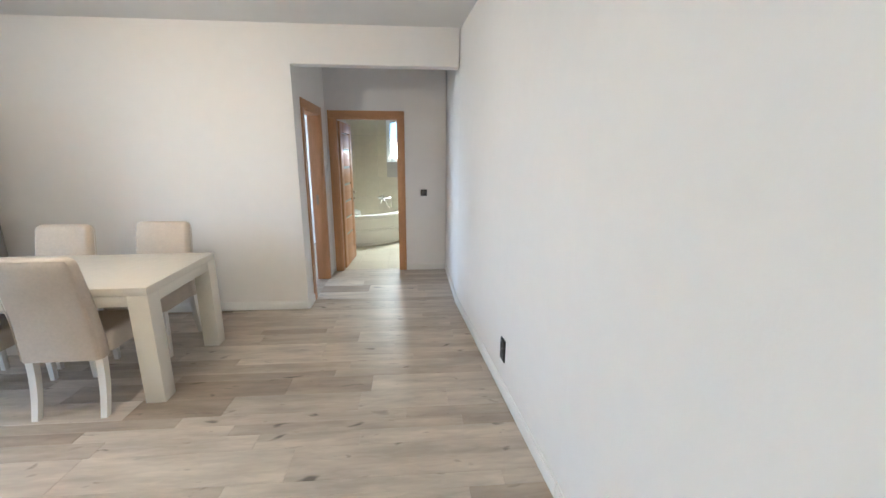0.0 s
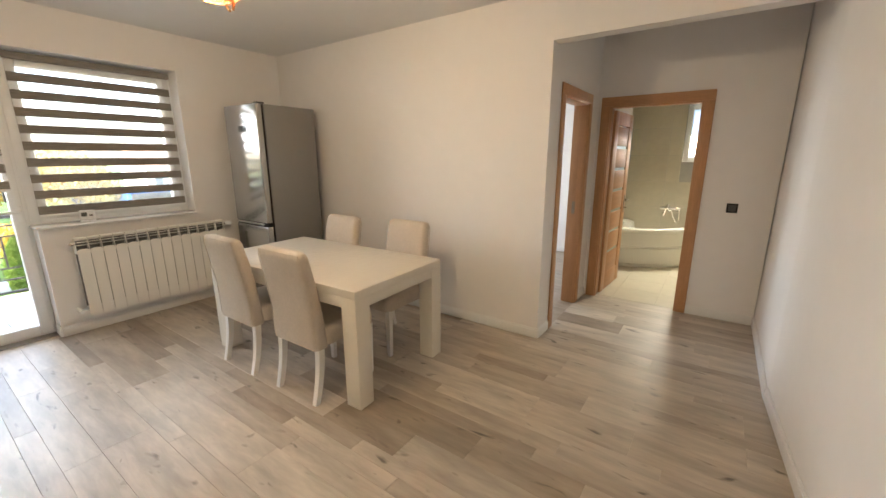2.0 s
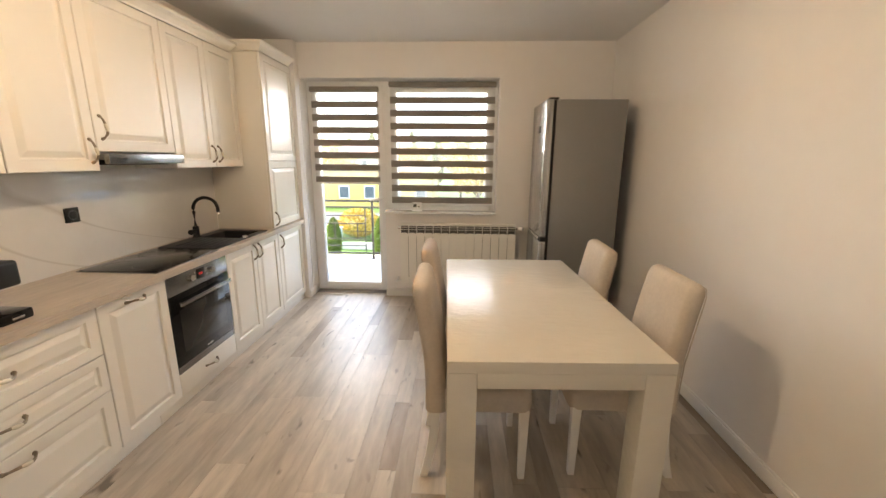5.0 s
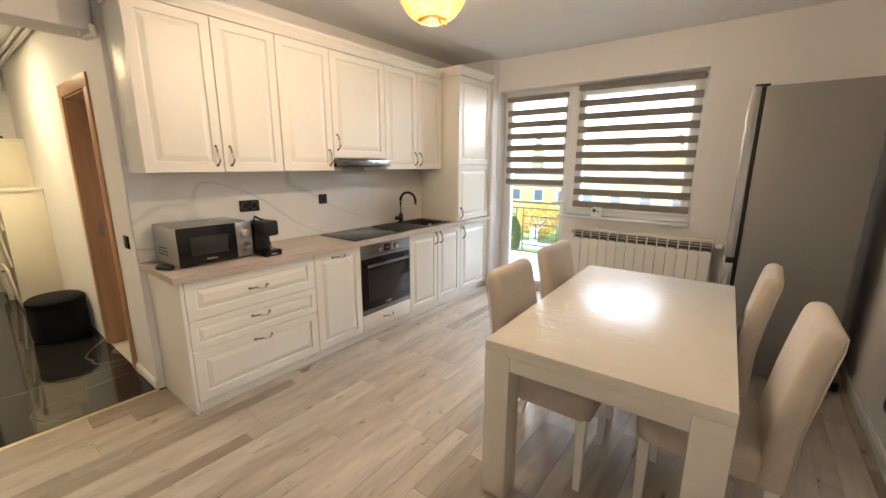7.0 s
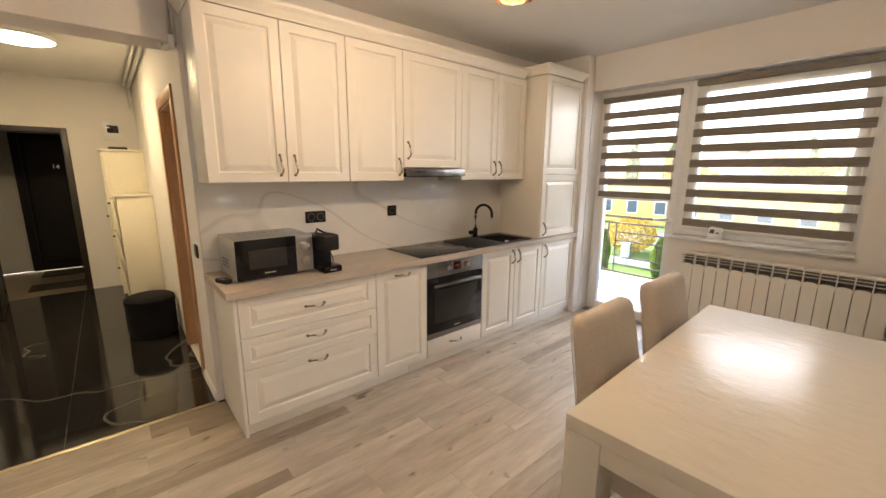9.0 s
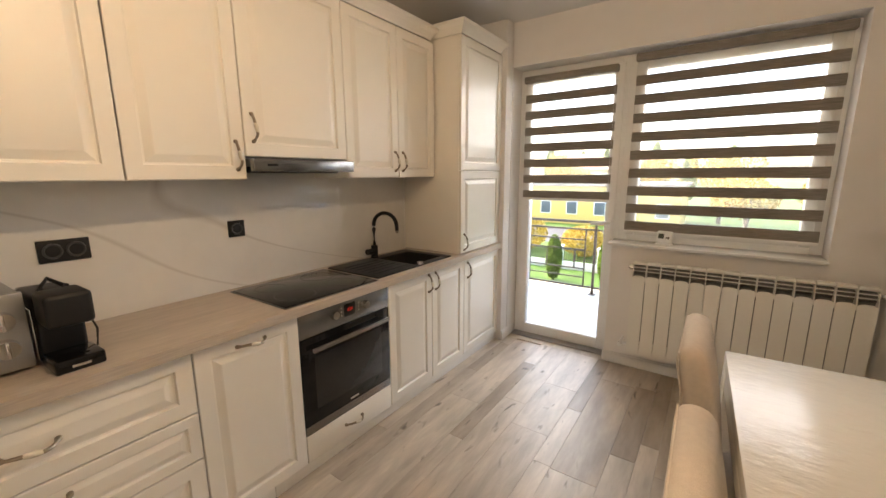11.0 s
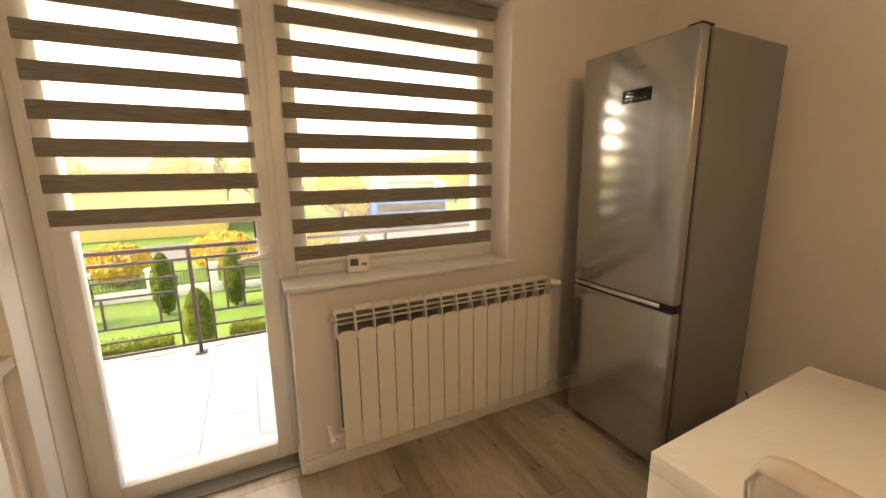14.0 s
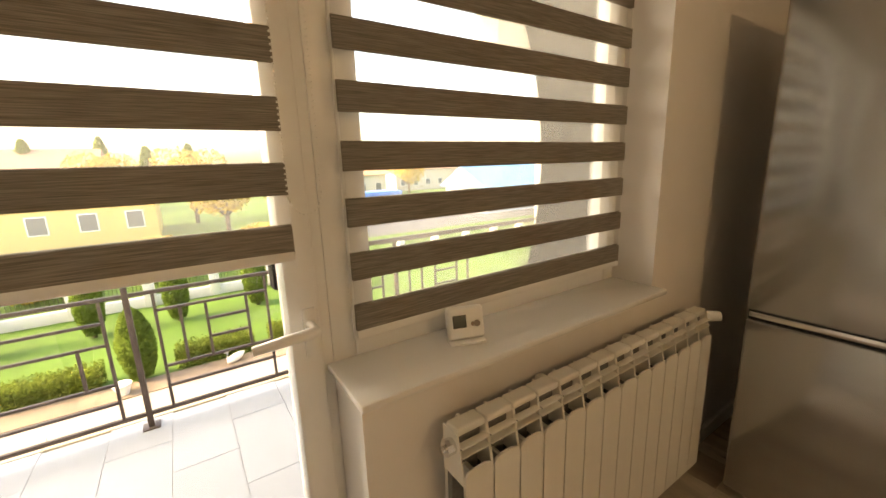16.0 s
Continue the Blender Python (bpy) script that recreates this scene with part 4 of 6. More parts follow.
def soft_block(bm, sections, hx, r):
    """A padded block: rounded rectangles (y centre, half depth, z, half width) stacked upwards."""
    rings = []
    n = 5
    for yc, hy, z, w in sections:
        loop = []
        rr = min(r, hy * 0.95, w * 0.95)
        for cx, cy, a0 in ((w - rr, hy - rr, 0), (-w + rr, hy - rr, 90), (-w + rr, -hy + rr, 180), (w - rr, -hy + rr, 270)):
            for k in range(n):
                a = radians(a0 + 90 * k / (n - 1))
                loop.append(bm.verts.new((cx + rr * math.cos(a), yc + cy + rr * math.sin(a), z)))
        rings.append(loop)
    m = len(rings[0])
    for a, b in zip(rings, rings[1:]):
        for k in range(m):
            bm.faces.new((a[k], a[(k + 1) % m], b[(k + 1) % m], b[k]))
    bm.faces.new(rings[0][::-1])
    bm.faces.new(rings[-1])


chair = thing("dining_chair", (-2.450, 2.606, 0), "beige fabric-covered dining chair with white legs", "chair", "chairs round the table")
bm = bmesh.new()
secs = [(0.055, 0.050, 0.355, 0.213), (0.055, 0.050, 0.40, 0.213), (0.050, 0.047, 0.50, 0.212)]
for k in range(6):
    u = (k + 1) / 6
    secs.append((0.050 - 0.062 * u ** 1.4, 0.045 - 0.004 * u, 0.50 + 0.43 * u, 0.212 - 0.008 * u))
secs += [(-0.015, 0.038, 0.955, 0.201), (-0.017, 0.030, 0.972, 0.192), (-0.018, 0.018, 0.982, 0.176), (-0.019, 0.006, 0.985, 0.158)]
secs = [(y, d, z if z < 0.5 else 0.5 + (z - 0.5) * 0.965, w) for y, d, z, w in secs]
soft_block(bm, secs, 0.21, 0.034)
back = part("backrest", bm, CHAIR_CLOTH, chair)
bm = bmesh.new()
soft_block(bm, [(0.29, 0.205, 0.365, 0.214), (0.29, 0.207, 0.40, 0.217), (0.29, 0.208, 0.435, 0.218), (0.29, 0.204, 0.462, 0.214), (0.29, 0.190, 0.478, 0.200), (0.29, 0.165, 0.484, 0.175)], 0.21, 0.045)
part("seat", bm, CHAIR_CLOTH, chair)
bm = bmesh.new()
tube(bm, [(-0.203, 0.012, 0.37), (-0.203, 0.005, 0.60), (-0.200, -0.045, 0.915), (-0.185, -0.049, 0.951), (0.185, -0.049, 0.951), (0.200, -0.045, 0.915), (0.203, 0.005, 0.60), (0.203, 0.012, 0.37)], 0.0028, 6)
part("piping", bm, CHAIR_CLOTH, back, "stitched cover seam")
for sx in (-1, 1):
    bm = bmesh.new()
    lx = sx * 0.185
    rings = []
    for u in range(7):
        z = 0.37 * (1 - u / 6)
        yy = 0.050 - 0.055 * (u / 6) ** 2
        h = 0.021 - 0.004 * u / 6
        rings.append([bm.verts.new((lx + a * h, yy + b * h, z)) for a, b in ((1, 1), (-1, 1), (-1, -1), (1, -1))])
    for a, b in zip(rings, rings[1:]):
        for k in range(4):
            bm.faces.new((a[k], a[(k + 1) % 4], b[(k + 1) % 4], b[k]))
    bm.faces.new(rings[0])
    bm.faces.new(rings[-1][::-1])
    part("leg", bm, CHAIR_LEG, chair)
    bm = bmesh.new()
    vs = box(bm, sx * 0.19 - 0.021, sx * 0.19 + 0.021, 0.44, 0.482, 0.0, 0.37)
    for v in vs:
        if v.co.z < 0.1:
            v.co.x += (sx * 0.19 - v.co.x) * 0.3
            v.co.y += (0.461 - v.co.y) * 0.3
    part("leg", bm, CHAIR_LEG, chair)
copy_thing(chair, pose(-1.803, 2.628, 0, 0, 0, 1))
copy_thing(chair, pose(-1.848, 3.80, 0, 0, 0, 180))
copy_thing(chair, pose(-2.515, 3.685, 0, 0, 0, 178))


# ---- fridge ----
FX0, FX1, FY0, FY1, FH = -3.945, -3.370, 3.472, 4.118, 1.972
fridge = thing("fridge", (0, 0, 0), "tall grey steel fridge-freezer in the corner", "fridge")
box_part("body", (FX0 + 0.002, FX1 - 0.002, FY0 + 0.082, FY1, 0.03, FH - 0.004), FRIDGE_SIDE, fridge, "matt grey metal sides", 0.006)
bm = bmesh.new()
box(bm, FX0, FX1, FY0, FY0 + 0.060, 0.838, FH, 0.010, 3)
ud = part("upper_door", bm, FRIDGE_FRONT, fridge, "brushed steel upper door")
bm = bmesh.new()
box(bm, FX0, FX1, FY0, FY0 + 0.060, 0.045, 0.802, 0.010, 3)
ld = part("lower_door", bm, FRIDGE_FRONT, fridge, "brushed steel freezer door")
box_part("door_gasket", (FX0 + 0.012, FX1 - 0.012, FY0 + 0.060, FY0 + 0.082, 0.05, FH - 0.008), BLACK, fridge, "dark rubber door seal", 0.001)
box_part("grip_recess", (FX0 + 0.004, FX1 - 0.004, FY0 + 0.012, FY0 + 0.060, 0.803, 0.837), BLACK, fridge, "dark recessed grip gap", 0.001)
box_part("grip_strip", (FX0 + 0.012, FX1 - 0.06, FY0 - 0.004, FY0 + 0.02, 0.815, 0.836), CHROME, fridge, "bright metal grip strip", 0.003)
box_part("display", (-3.705, -3.558, FY0 - 0.003, FY0 + 0.002, 1.722, 1.779), BLACK_GLASS, ud, "black control display", 0.001)
for k in range(5):
    box_part("indicator", (-3.685 + k * 0.025, -3.682 + k * 0.025, FY0 - 0.0042, FY0 - 0.003, 1.736, 1.739), glow("indicator_white", (0.5, 0.45, 0.38), 0.001), ud, "tiny lit mark", 0)
box_part("badge", (-3.655, -3.600, FY0 - 0.002, FY0 + 0.001, 1.860, 1.873), mat("badge_blue_grey", (0.16, 0.17, 0.20), 0.3), ud, "small dark maker mark", 0.0006)
bm = bmesh.new()
box(bm, FX1 - 0.075, FX1 - 0.01, FY0 + 0.02, FY0 + 0.10, FH, FH + 0.012, 0.005)
part("hinge_cap", bm, BLACK, fridge, "dark hinge cover")
for x in (FX0 + 0.06, FX1 - 0.06):
    for y in (FY0 + 0.10, FY1 - 0.06):
        bm = bmesh.new()
        cyl(bm, (x, y, 0.0), (x, y, 0.032), 0.018, None, 12)
        part("foot", bm, BLACK, fridge)
bm = bmesh.new()
tube(bm, [(-3.35, 4.14, 0.26), (-3.32, 4.12, 0.24), (-3.295, 4.10, 0.18), (-3.30, 4.09, 0.10), (-3.33, 4.08, 0.04), (-3.345, 4.09, 0.012), (-3.35, 4.13, 0.05), (-3.34, 4.14, 0.11)], 0.005, 8)
box(bm, -3.350, -3.315, 4.13, 4.165, 0.06, 0.12, 0.01)
tagged(part("power_cable", bm, BLACK, None, "looped black power cable beside the fridge"), category="cable")

# ---- radiator ----
rad = thing("radiator", (0.025, 0, 0.025), "white aluminium radiator under the window", "radiator")
RY0, RP, RN = 2.168, 0.0858, 14
bm = bmesh.new()
front = [(-0.0405, 0.14), (0.0405, 0.14), (0.0405, 0.703), (0.034, 0.713), (0.016, 0.719), (-0.016, 0.719), (-0.034, 0.713), (-0.0405, 0.703)]
a = [bm.verts.new((-4.034, y, z)) for y, z in front]
b = [bm.verts.new((-4.040, y, z)) for y, z in front]
bm.faces.new(a)
bm.faces.new(b[::-1])
for k in range(8):
    bm.faces.new((a[k], b[k], b[(k + 1) % 8], a[(k + 1) % 8]))
box(bm, -4.115, -4.040, -0.006, 0.006, 0.15, 0.69, 0.001)
box(bm, -4.095, -4.065, -0.0425, 0.0425, 0.17, 0.21, 0.008)
box(bm, -4.108, -4.062, -0.0415, 0.0415, 0.792, 0.812, 0.006)
for z in (0.748, 0.772):
    box(bm, -4.066, -4.044, -0.041, 0.041, z, z + 0.003, 0.001)
for s in (-1, 1):
    vs = box(bm, -4.118, -4.036, s * 0.041 - 0.0016, s * 0.041 + 0.0016, 0.68, 0.80, 0.0)
    for v in vs:
        if v.co.z > 0.75 and v.co.x > -4.06:
            v.co.x = -4.060
box(bm, -4.12, -4.112, -0.0415, 0.0415, 0.15, 0.70, 0.002)
box(bm, -4.12, -4.078, -0.004, 0.004, 0.795, 0.806, 0.001)
sec_mesh = mesh_of("section", bm, RAD_WHITE, False)
# inner core coloured dark grey to give the shade deep in the slots
RAD_SHADE = mat("radiator_slot_shade", (0.17, 0.165, 0.158), 0.6, vary=0.2, scale=20)
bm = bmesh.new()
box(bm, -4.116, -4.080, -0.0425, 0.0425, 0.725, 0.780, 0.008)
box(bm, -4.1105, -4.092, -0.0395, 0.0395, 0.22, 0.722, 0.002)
core_mesh = mesh_of("core", bm, RAD_SHADE, False)
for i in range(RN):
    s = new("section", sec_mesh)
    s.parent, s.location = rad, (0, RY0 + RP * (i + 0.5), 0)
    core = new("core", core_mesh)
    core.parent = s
bm = bmesh.new()
cyl(bm, (-4.08, RY0 + RN * RP, 0.765), (-4.08, RY0 + RN * RP + 0.035, 0.765), 0.014)
part("valve_body", bm, CHROME, rad, "chrome valve body")
bm = bmesh.new()
cyl(bm, (-4.08, RY0 + RN * RP + 0.03, 0.768), (-4.045, RY0 + RN * RP + 0.075, 0.768), 0.022, 0.019, 20)
part("valve_head", bm, UPVC, rad, "white ribbed valve head")
bm = bmesh.new()
cyl(bm, (-4.08, RY0 - 0.022, 0.765), (-4.08, RY0 + 0.002, 0.765), 0.019, None, 8)
cyl(bm, (-4.08, RY0 - 0.032, 0.765), (-4.08, RY0 - 0.022, 0.765), 0.008)
part("end_plug", bm, CHROME, rad, "hexagonal end plug")
bm = bmesh.new()
cyl(bm, (-4.08, RY0 + 0.002, 0.19), (-4.08, RY0 - 0.045, 0.19), 0.011)
cyl(bm, (-4.174, RY0 - 0.045, 0.19), (-4.065, RY0 - 0.045, 0.19), 0.012)
cyl(bm, (-4.065, RY0 - 0.045, 0.19), (-4.035, RY0 - 0.045, 0.19), 0.018, 0.015)
part("return_valve", bm, UPVC, rad, "white return valve")
for y in (2.55, 3.0):
    box_part("bracket", (-4.174, -4.117, y - 0.012, y + 0.012, 0.74, 0.77), RAD_WHITE, rad, r=0.001)

# ---- thermostat ----
th = thing("thermostat", (-4.205, 2.325, 0.946), "white wireless room thermostat on the sill", "thermostat", turn=72)
bm = bmesh.new()
box(bm, -0.05, 0.05, -0.03, 0.03, 0.0, 0.007, 0.003)
part("stand", bm, UPVC, th)
bm = bmesh.new()
box(bm, -0.052, 0.052, -0.014, 0.014, 0.0, 0.088, 0.010, 3)
bmesh.ops.rotate(bm, verts=bm.verts, cent=(0, 0, 0), matrix=Matrix.Rotation(radians(-14), 3, "X"))
bmesh.ops.translate(bm, verts=bm.verts, vec=(0, -0.004, 0.008))
case = part("case", bm, UPVC, th)
M_t = pose(0, -0.004, 0.008, -14)
for nm, d, m, lb in (("screen", (-0.038, 0.0, -0.0155, -0.0142, 0.032, 0.066), mat("lcd_grey", (0.10, 0.11, 0.10), 0.2), "grey liquid-crystal screen"),):
    bm = bmesh.new()
    box(bm, *d, 0.0005)
    bmesh.ops.transform(bm, matrix=M_t, verts=bm.verts)
    part(nm, bm, m, case, lb)
for dx, dz, r in ((0.030, 0.040, 0.009), (0.018, 0.040, 0.006)):
    bm = bmesh.new()
    cyl(bm, (dx, -0.0142, dz), (dx, -0.018, dz), r, r * 0.9, 16)
    bmesh.ops.transform(bm, matrix=M_t, verts=bm.verts)
    part("button", bm, mat("button_grey", (0.20, 0.18, 0.17), 0.4), case, "dark grey key")


# ---- zebra blinds ----
def blind(label, y0, y1, z_top, z_bot, first, pitch, count, x=-4.284, chain_y=None):
    ob = thing("roller_blind", (0, 0, 0), label, "blind", "zebra blinds")
    bm = bmesh.new()
    box(bm, x - 0.008, x + 0.040, y0 - 0.008, y1 + 0.008, z_top - 0.052, z_top, 0.010, 3)
    part("cassette", bm, BAND, ob, "fabric-covered top cassette")
    bm = bmesh.new()
    vs = [bm.verts.new(p) for p in ((x + 0.005, y0, z_bot), (x + 0.005, y1, z_bot), (x + 0.005, y1, z_top - 0.05), (x + 0.005, y0, z_top - 0.05))]
    bm.faces.new(vs)
    part("sheer_cloth", bm, SHEER, ob, "thin see-through cloth")
    tops = [first - i * pitch for i in range(count)]
    for i, z in enumerate(tops):
        bm = bmesh.new()
        h = 0.0335
        box(bm, x, x + 0.0012, y0, y1, max(z - h, z_bot - 0.02), z + h, 0)
        box(bm, x + 0.009, x + 0.010, y0, y1, max(z - h, z_bot - 0.02), z + h - 0.004, 0)
        part("band", bm, BAND, ob, smooth=False)
    bm = bmesh.new()
    box(bm, x - 0.003, x + 0.012, y0, y1, z_bot - 0.016, z_bot + 0.006, 0.004)
    part("bottom_bar", bm, UPVC, ob, "slim bottom bar")
    if chain_y:
        bm = bmesh.new()
        for k in range(150):
            u = k / 149
            if u < 0.47:
                p = (x + 0.034, chain_y - 0.035, z_top - 0.04 - (u / 0.47) * 0.80)
            elif u < 0.56:
                a = math.pi * (u - 0.47) / 0.09
                p = (x + 0.034, chain_y - 0.035 * math.cos(a), z_top - 0.84 - 0.05 * math.sin(a))
            else:
                p = (x + 0.030, chain_y + 0.035, z_top - 0.84 + ((u - 0.56) / 0.44) * 0.80)
            bmesh.ops.create_icosphere(bm, subdivisions=1, radius=0.0026, matrix=Matrix.Translation(p))
        part("bead_chain", bm, UPVC, ob, "white bead pull chain")
    return ob


blind("grey-brown and sheer striped blind on the balcony door", 1.220, 1.922, 2.215, 1.240, 2.0445, 0.1290, 7, chain_y=1.950)
blind("grey-brown and sheer striped blind on the window", 2.047, 3.132, 2.262, 1.020, 2.086, 0.1285, 9)

# ---- pendant lamp ----
pend = thing("pendant_lamp", (-1.568, 2.279, 0), "amber string-shade pendant lamp, lit", "lamp")
AMBER = bpy.data.materials.new("amber_acrylic")
AMBER.use_nodes = True
ab = AMBER.node_tree.nodes["Principled BSDF"]
ab.inputs["Base Color"].default_value = (0.85, 0.50, 0.20, 1)
ab.inputs["Roughness"].default_value, ab.inputs["Transmission Weight"].default_value = 0.25, 0.6
STRING = fabric("lamp_string", (0.62, 0.30, 0.10), 0.30, 0.6, (300, 300, 300), 0.2)
bm = bmesh.new()
CZ, RS = 2.268, 0.160
for k in range(84):
    a0 = 2 * math.pi * k / 84
    pts = []
    for j in range(11):
        u = j / 10
        lat = radians(-62 + 130 * u)
        az = a0 + 0.9 * math.sin(math.pi * u)
        pts.append((RS * math.cos(lat) * math.cos(az), RS * math.cos(lat) * math.sin(az), CZ + RS * math.sin(lat)))
    tube(bm, pts, 0.0011, 4)
part("shade", bm, STRING, pend, "amber strings wound over a ball frame")
for k in range(6):
    bm = bmesh.new()
    a = math.pi * k / 3
    prev = None
    for j in range(15):
        lat = radians(-66 + 140 * j / 14)
        q = []
        for rr in (RS * 0.985, RS * 0.86):
            p = Vector((rr * math.cos(lat) * math.cos(a), rr * math.cos(lat) * math.sin(a), CZ + rr * math.sin(lat)))
            q.append(p)
        s = Vector((-math.sin(a), math.cos(a), 0)) * 0.0015
        cur = [bm.verts.new(q[0] + s), bm.verts.new(q[0] - s), bm.verts.new(q[1] - s), bm.verts.new(q[1] + s)]
        if prev:
            for i in range(4):
                bm.faces.new((prev[i], prev[(i + 1) % 4], cur[(i + 1) % 4], cur[i]))
        else:
            bm.faces.new(cur)
        prev = cur
    bm.faces.new(prev[::-1])
    part("rib", bm, AMBER, pend, "clear amber acrylic rib")
bm = bmesh.new()
lathe(bm, [(0.052, CZ - 0.150), (0.072, CZ - 0.146), (0.072, CZ - 0.140), (0.052, CZ - 0.144), (0.052, CZ - 0.150)], n=28)
for s in (-1, 1):
    tube(bm, [(s * 0.03, 0.06, CZ - 0.145), (s * 0.022, 0.062, CZ - 0.165), (s * 0.012, 0.064, CZ - 0.172)], 0.006, 6)
part("bottom_ring", bm, AMBER, pend, "clear bottom ring")
bm = bmesh.new()
bmesh.ops.create_uvsphere(bm, u_segments=20, v_segments=14, radius=0.034, matrix=Matrix.Translation((0, 0, 2.255)))
bulb = part("bulb", bm, glow("lit_bulb", (1.0, 0.74, 0.36), 3), pend, "glowing warm bulb")
bulb.visible_shadow = False
bm = bmesh.new()
cyl(bm, (0, 0, 2.29), (0, 0, 2.35), 0.020, 0.018)
cyl(bm, (0, 0, 2.35), (0, 0, H - 0.03), 0.003, None, 8)
part("cord", bm, UPVC, pend, "white cord and socket")
bm = bmesh.new()
lathe(bm, [(0.001, H - 0.06), (0.02, H - 0.055), (0.05, H - 0.02), (0.05, H - 0.001)], n=24)
part("ceiling_cup", bm, UPVC, pend)


# ---- outside: balcony railing, garden, street ----
rail = thing("balcony_railing", (0, 0, 0), "dark metal balcony railing with geometric pattern", "railing")
RX = -6.2


def bar(name, y0, z0, y1, z1, w=0.0085):
    bm = bmesh.new()
    if y0 == y1:
        box(bm, RX - w, RX + w, y0 - w, y0 + w, z0, z1, 0.002)
    else:
        box(bm, RX - w, RX + w, y0, y1, z0 - w, z0 + w, 0.002)
    part(name, bm, IRON, rail)


bar("top_rail", -2.4, 0.84, 4.86, 0.84, 0.016)
bar("middle_rail", -2.4, 0.742, 4.86, 0.742, 0.011)
bar("bottom_rail", -2.4, -0.01, 4.86, -0.02, 0.012)
for m in range(-2, 2):
    p = 1.395 + 1.72 * m
    bm = bmesh.new()
    box(bm, RX - 0.015, RX + 0.015, p - 0.015, p + 0.015, -0.10, 0.84, 0.002)
    post = part("post", bm, IRON, rail)
    box_part("base_plate", (RX - 0.045, RX + 0.045, p - 0.045, p + 0.045, -0.0995, -0.092), IRON, post, r=0.001)
    # field on one side of the post
    for y in (0.125, 0.735):
        bar("bar", p + y, -0.02, p + y, 0.74)
    for y in (0.245, 0.38, 0.61):
        bar("bar", p + y, 0.265, p + y, 0.625)
    for z in (0.625, 0.265, 0.135):
        bar("bar", p + 0.125, z, p + 0.735, z)
    for z in (0.51, 0.39):
        bar("bar", p + 0.38, z, p + 0.61, z)
    # field on the other side
    for y in (-0.86, -0.12):
        bar("bar", p + y, -0.02, p + y, 0.74)
    for z in (0.605, 0.475, 0.225, 0.11):
        bar("bar", p - 0.86, z, p - 0.12, z)
    for y in (-0.62, -0.25):
        bar("bar", p + y, 0.225, p + y, 0.475)

GZ = -3.4
LAWN = mat("lawn", (0.075, 0.15, 0.010), 0.9, vary=0.3, scale=0.7, bump=0.6, bump_scale=40)
LEAF = fabric("thuja_green", (0.16, 0.23, 0.045), 0.0, 0.5, (5, 5, 5), 0.35)
HEDGE = fabric("hedge_green", (0.17, 0.21, 0.040), 0.0, 0.5, (6, 6, 6), 0.35)
GOLD = mat("autumn_leaves", (0.52, 0.36, 0.05), 0.8, vary=0.35, scale=0.8)
PAVE = mat("paving", (0.36, 0.32, 0.27), 0.9, vary=0.15, scale=2)
ASPH = mat("asphalt", (0.10, 0.10, 0.10), 0.9, vary=0.15, scale=1)
BARK = mat("bark", (0.10, 0.07, 0.05), 0.9, vary=0.3, scale=8)
structure("ground", [(-420, -4.6, -420, 420, GZ - 0.2, GZ)], LAWN, "green lawn and open ground below")
structure("flower_bed", [(-14.45, -13.72, -60, 60, GZ + 0.004, GZ + 0.05)], mat("bare_soil", (0.27, 0.20, 0.135), 0.95, vary=0.35, scale=3, bump=0.8, bump_scale=25), "strip of bare brown soil along the hedge")
structure("pavement", [(-13.7, -4.6, -60, 60, GZ + 0.004, GZ + 0.03)], PAVE, "light paving along the house")
structure("road", [(-36, -28.5, -200, 200, GZ + 0.004, GZ + 0.02)], ASPH, "grey street beyond the garden wall")
structure("facade_lower", [(-4.55, -4.35, -8, 14, GZ, -0.32), (-4.55, -4.35, -8, 0.40, -0.1, H), (-4.55, -4.535, YD + T, 4.9, -0.1, H), (-4.55, -4.535, 6.7, 14, -0.1, H), (-4.55, -4.535, 4.9, 6.7, -0.1, 0.9), (-4.55, -4.35, -8, 14, H, H + 3)], RENDERED, "rendered facade of the house")


def leafy(bm, rnd, place, rx, rz, n, size, kind="ball"):
    """Many small leaf blades filling a rounded or pointed body."""
    for _ in range(n):
        u = rnd.random()
        a = rnd.uniform(0, 2 * math.pi)
        if kind == "cone":
            z = rz * u
            r = rx * (0.35 + 0.65 * math.sin(math.pi * min(1, 0.30 + 0.7 * (1 - u)))) * (1 - u) ** 0.45 * math.sqrt(rnd.uniform(0.6, 1.05))
        else:
            t = rnd.uniform(-1, 1)
            k = rnd.uniform(0.55, 1.0) ** 0.5
            z, r = rz * t * k, rx * math.sqrt(max(0, 1 - t * t)) * k
        c = Vector(place) + Vector((r * math.cos(a), r * math.sin(a), z))
        d1 = Vector((rnd.gauss(0, 1), rnd.gauss(0, 1), rnd.gauss(0.6, 1))).normalized() * size * rnd.uniform(0.6, 1.4)
        d2 = d1.cross(Vector((rnd.gauss(0, 1), rnd.gauss(0, 1), rnd.gauss(0, 1)))).normalized() * size * 0.5
        bm.faces.new([bm.verts.new(c - d1), bm.verts.new(c + d2), bm.verts.new(c + d1), bm.verts.new(c - d2)])


def conifer(place, r, h, seed, label="clipped green thuja on the lawn"):
    rnd = random.Random(seed)
    ob = thing("thuja", place, label, "tree", "garden thujas")
    bm = bmesh.new()
    cyl(bm, (0, 0, 0), (0, 0, h * 0.7), 0.06, 0.02, 8)
    part("trunk", bm, BARK, ob)
    bm = bmesh.new()
    leafy(bm, rnd, (0, 0, 0.12), r, h, 6500, 0.048, "cone")
    part("crown", bm, LEAF, ob, smooth=False)


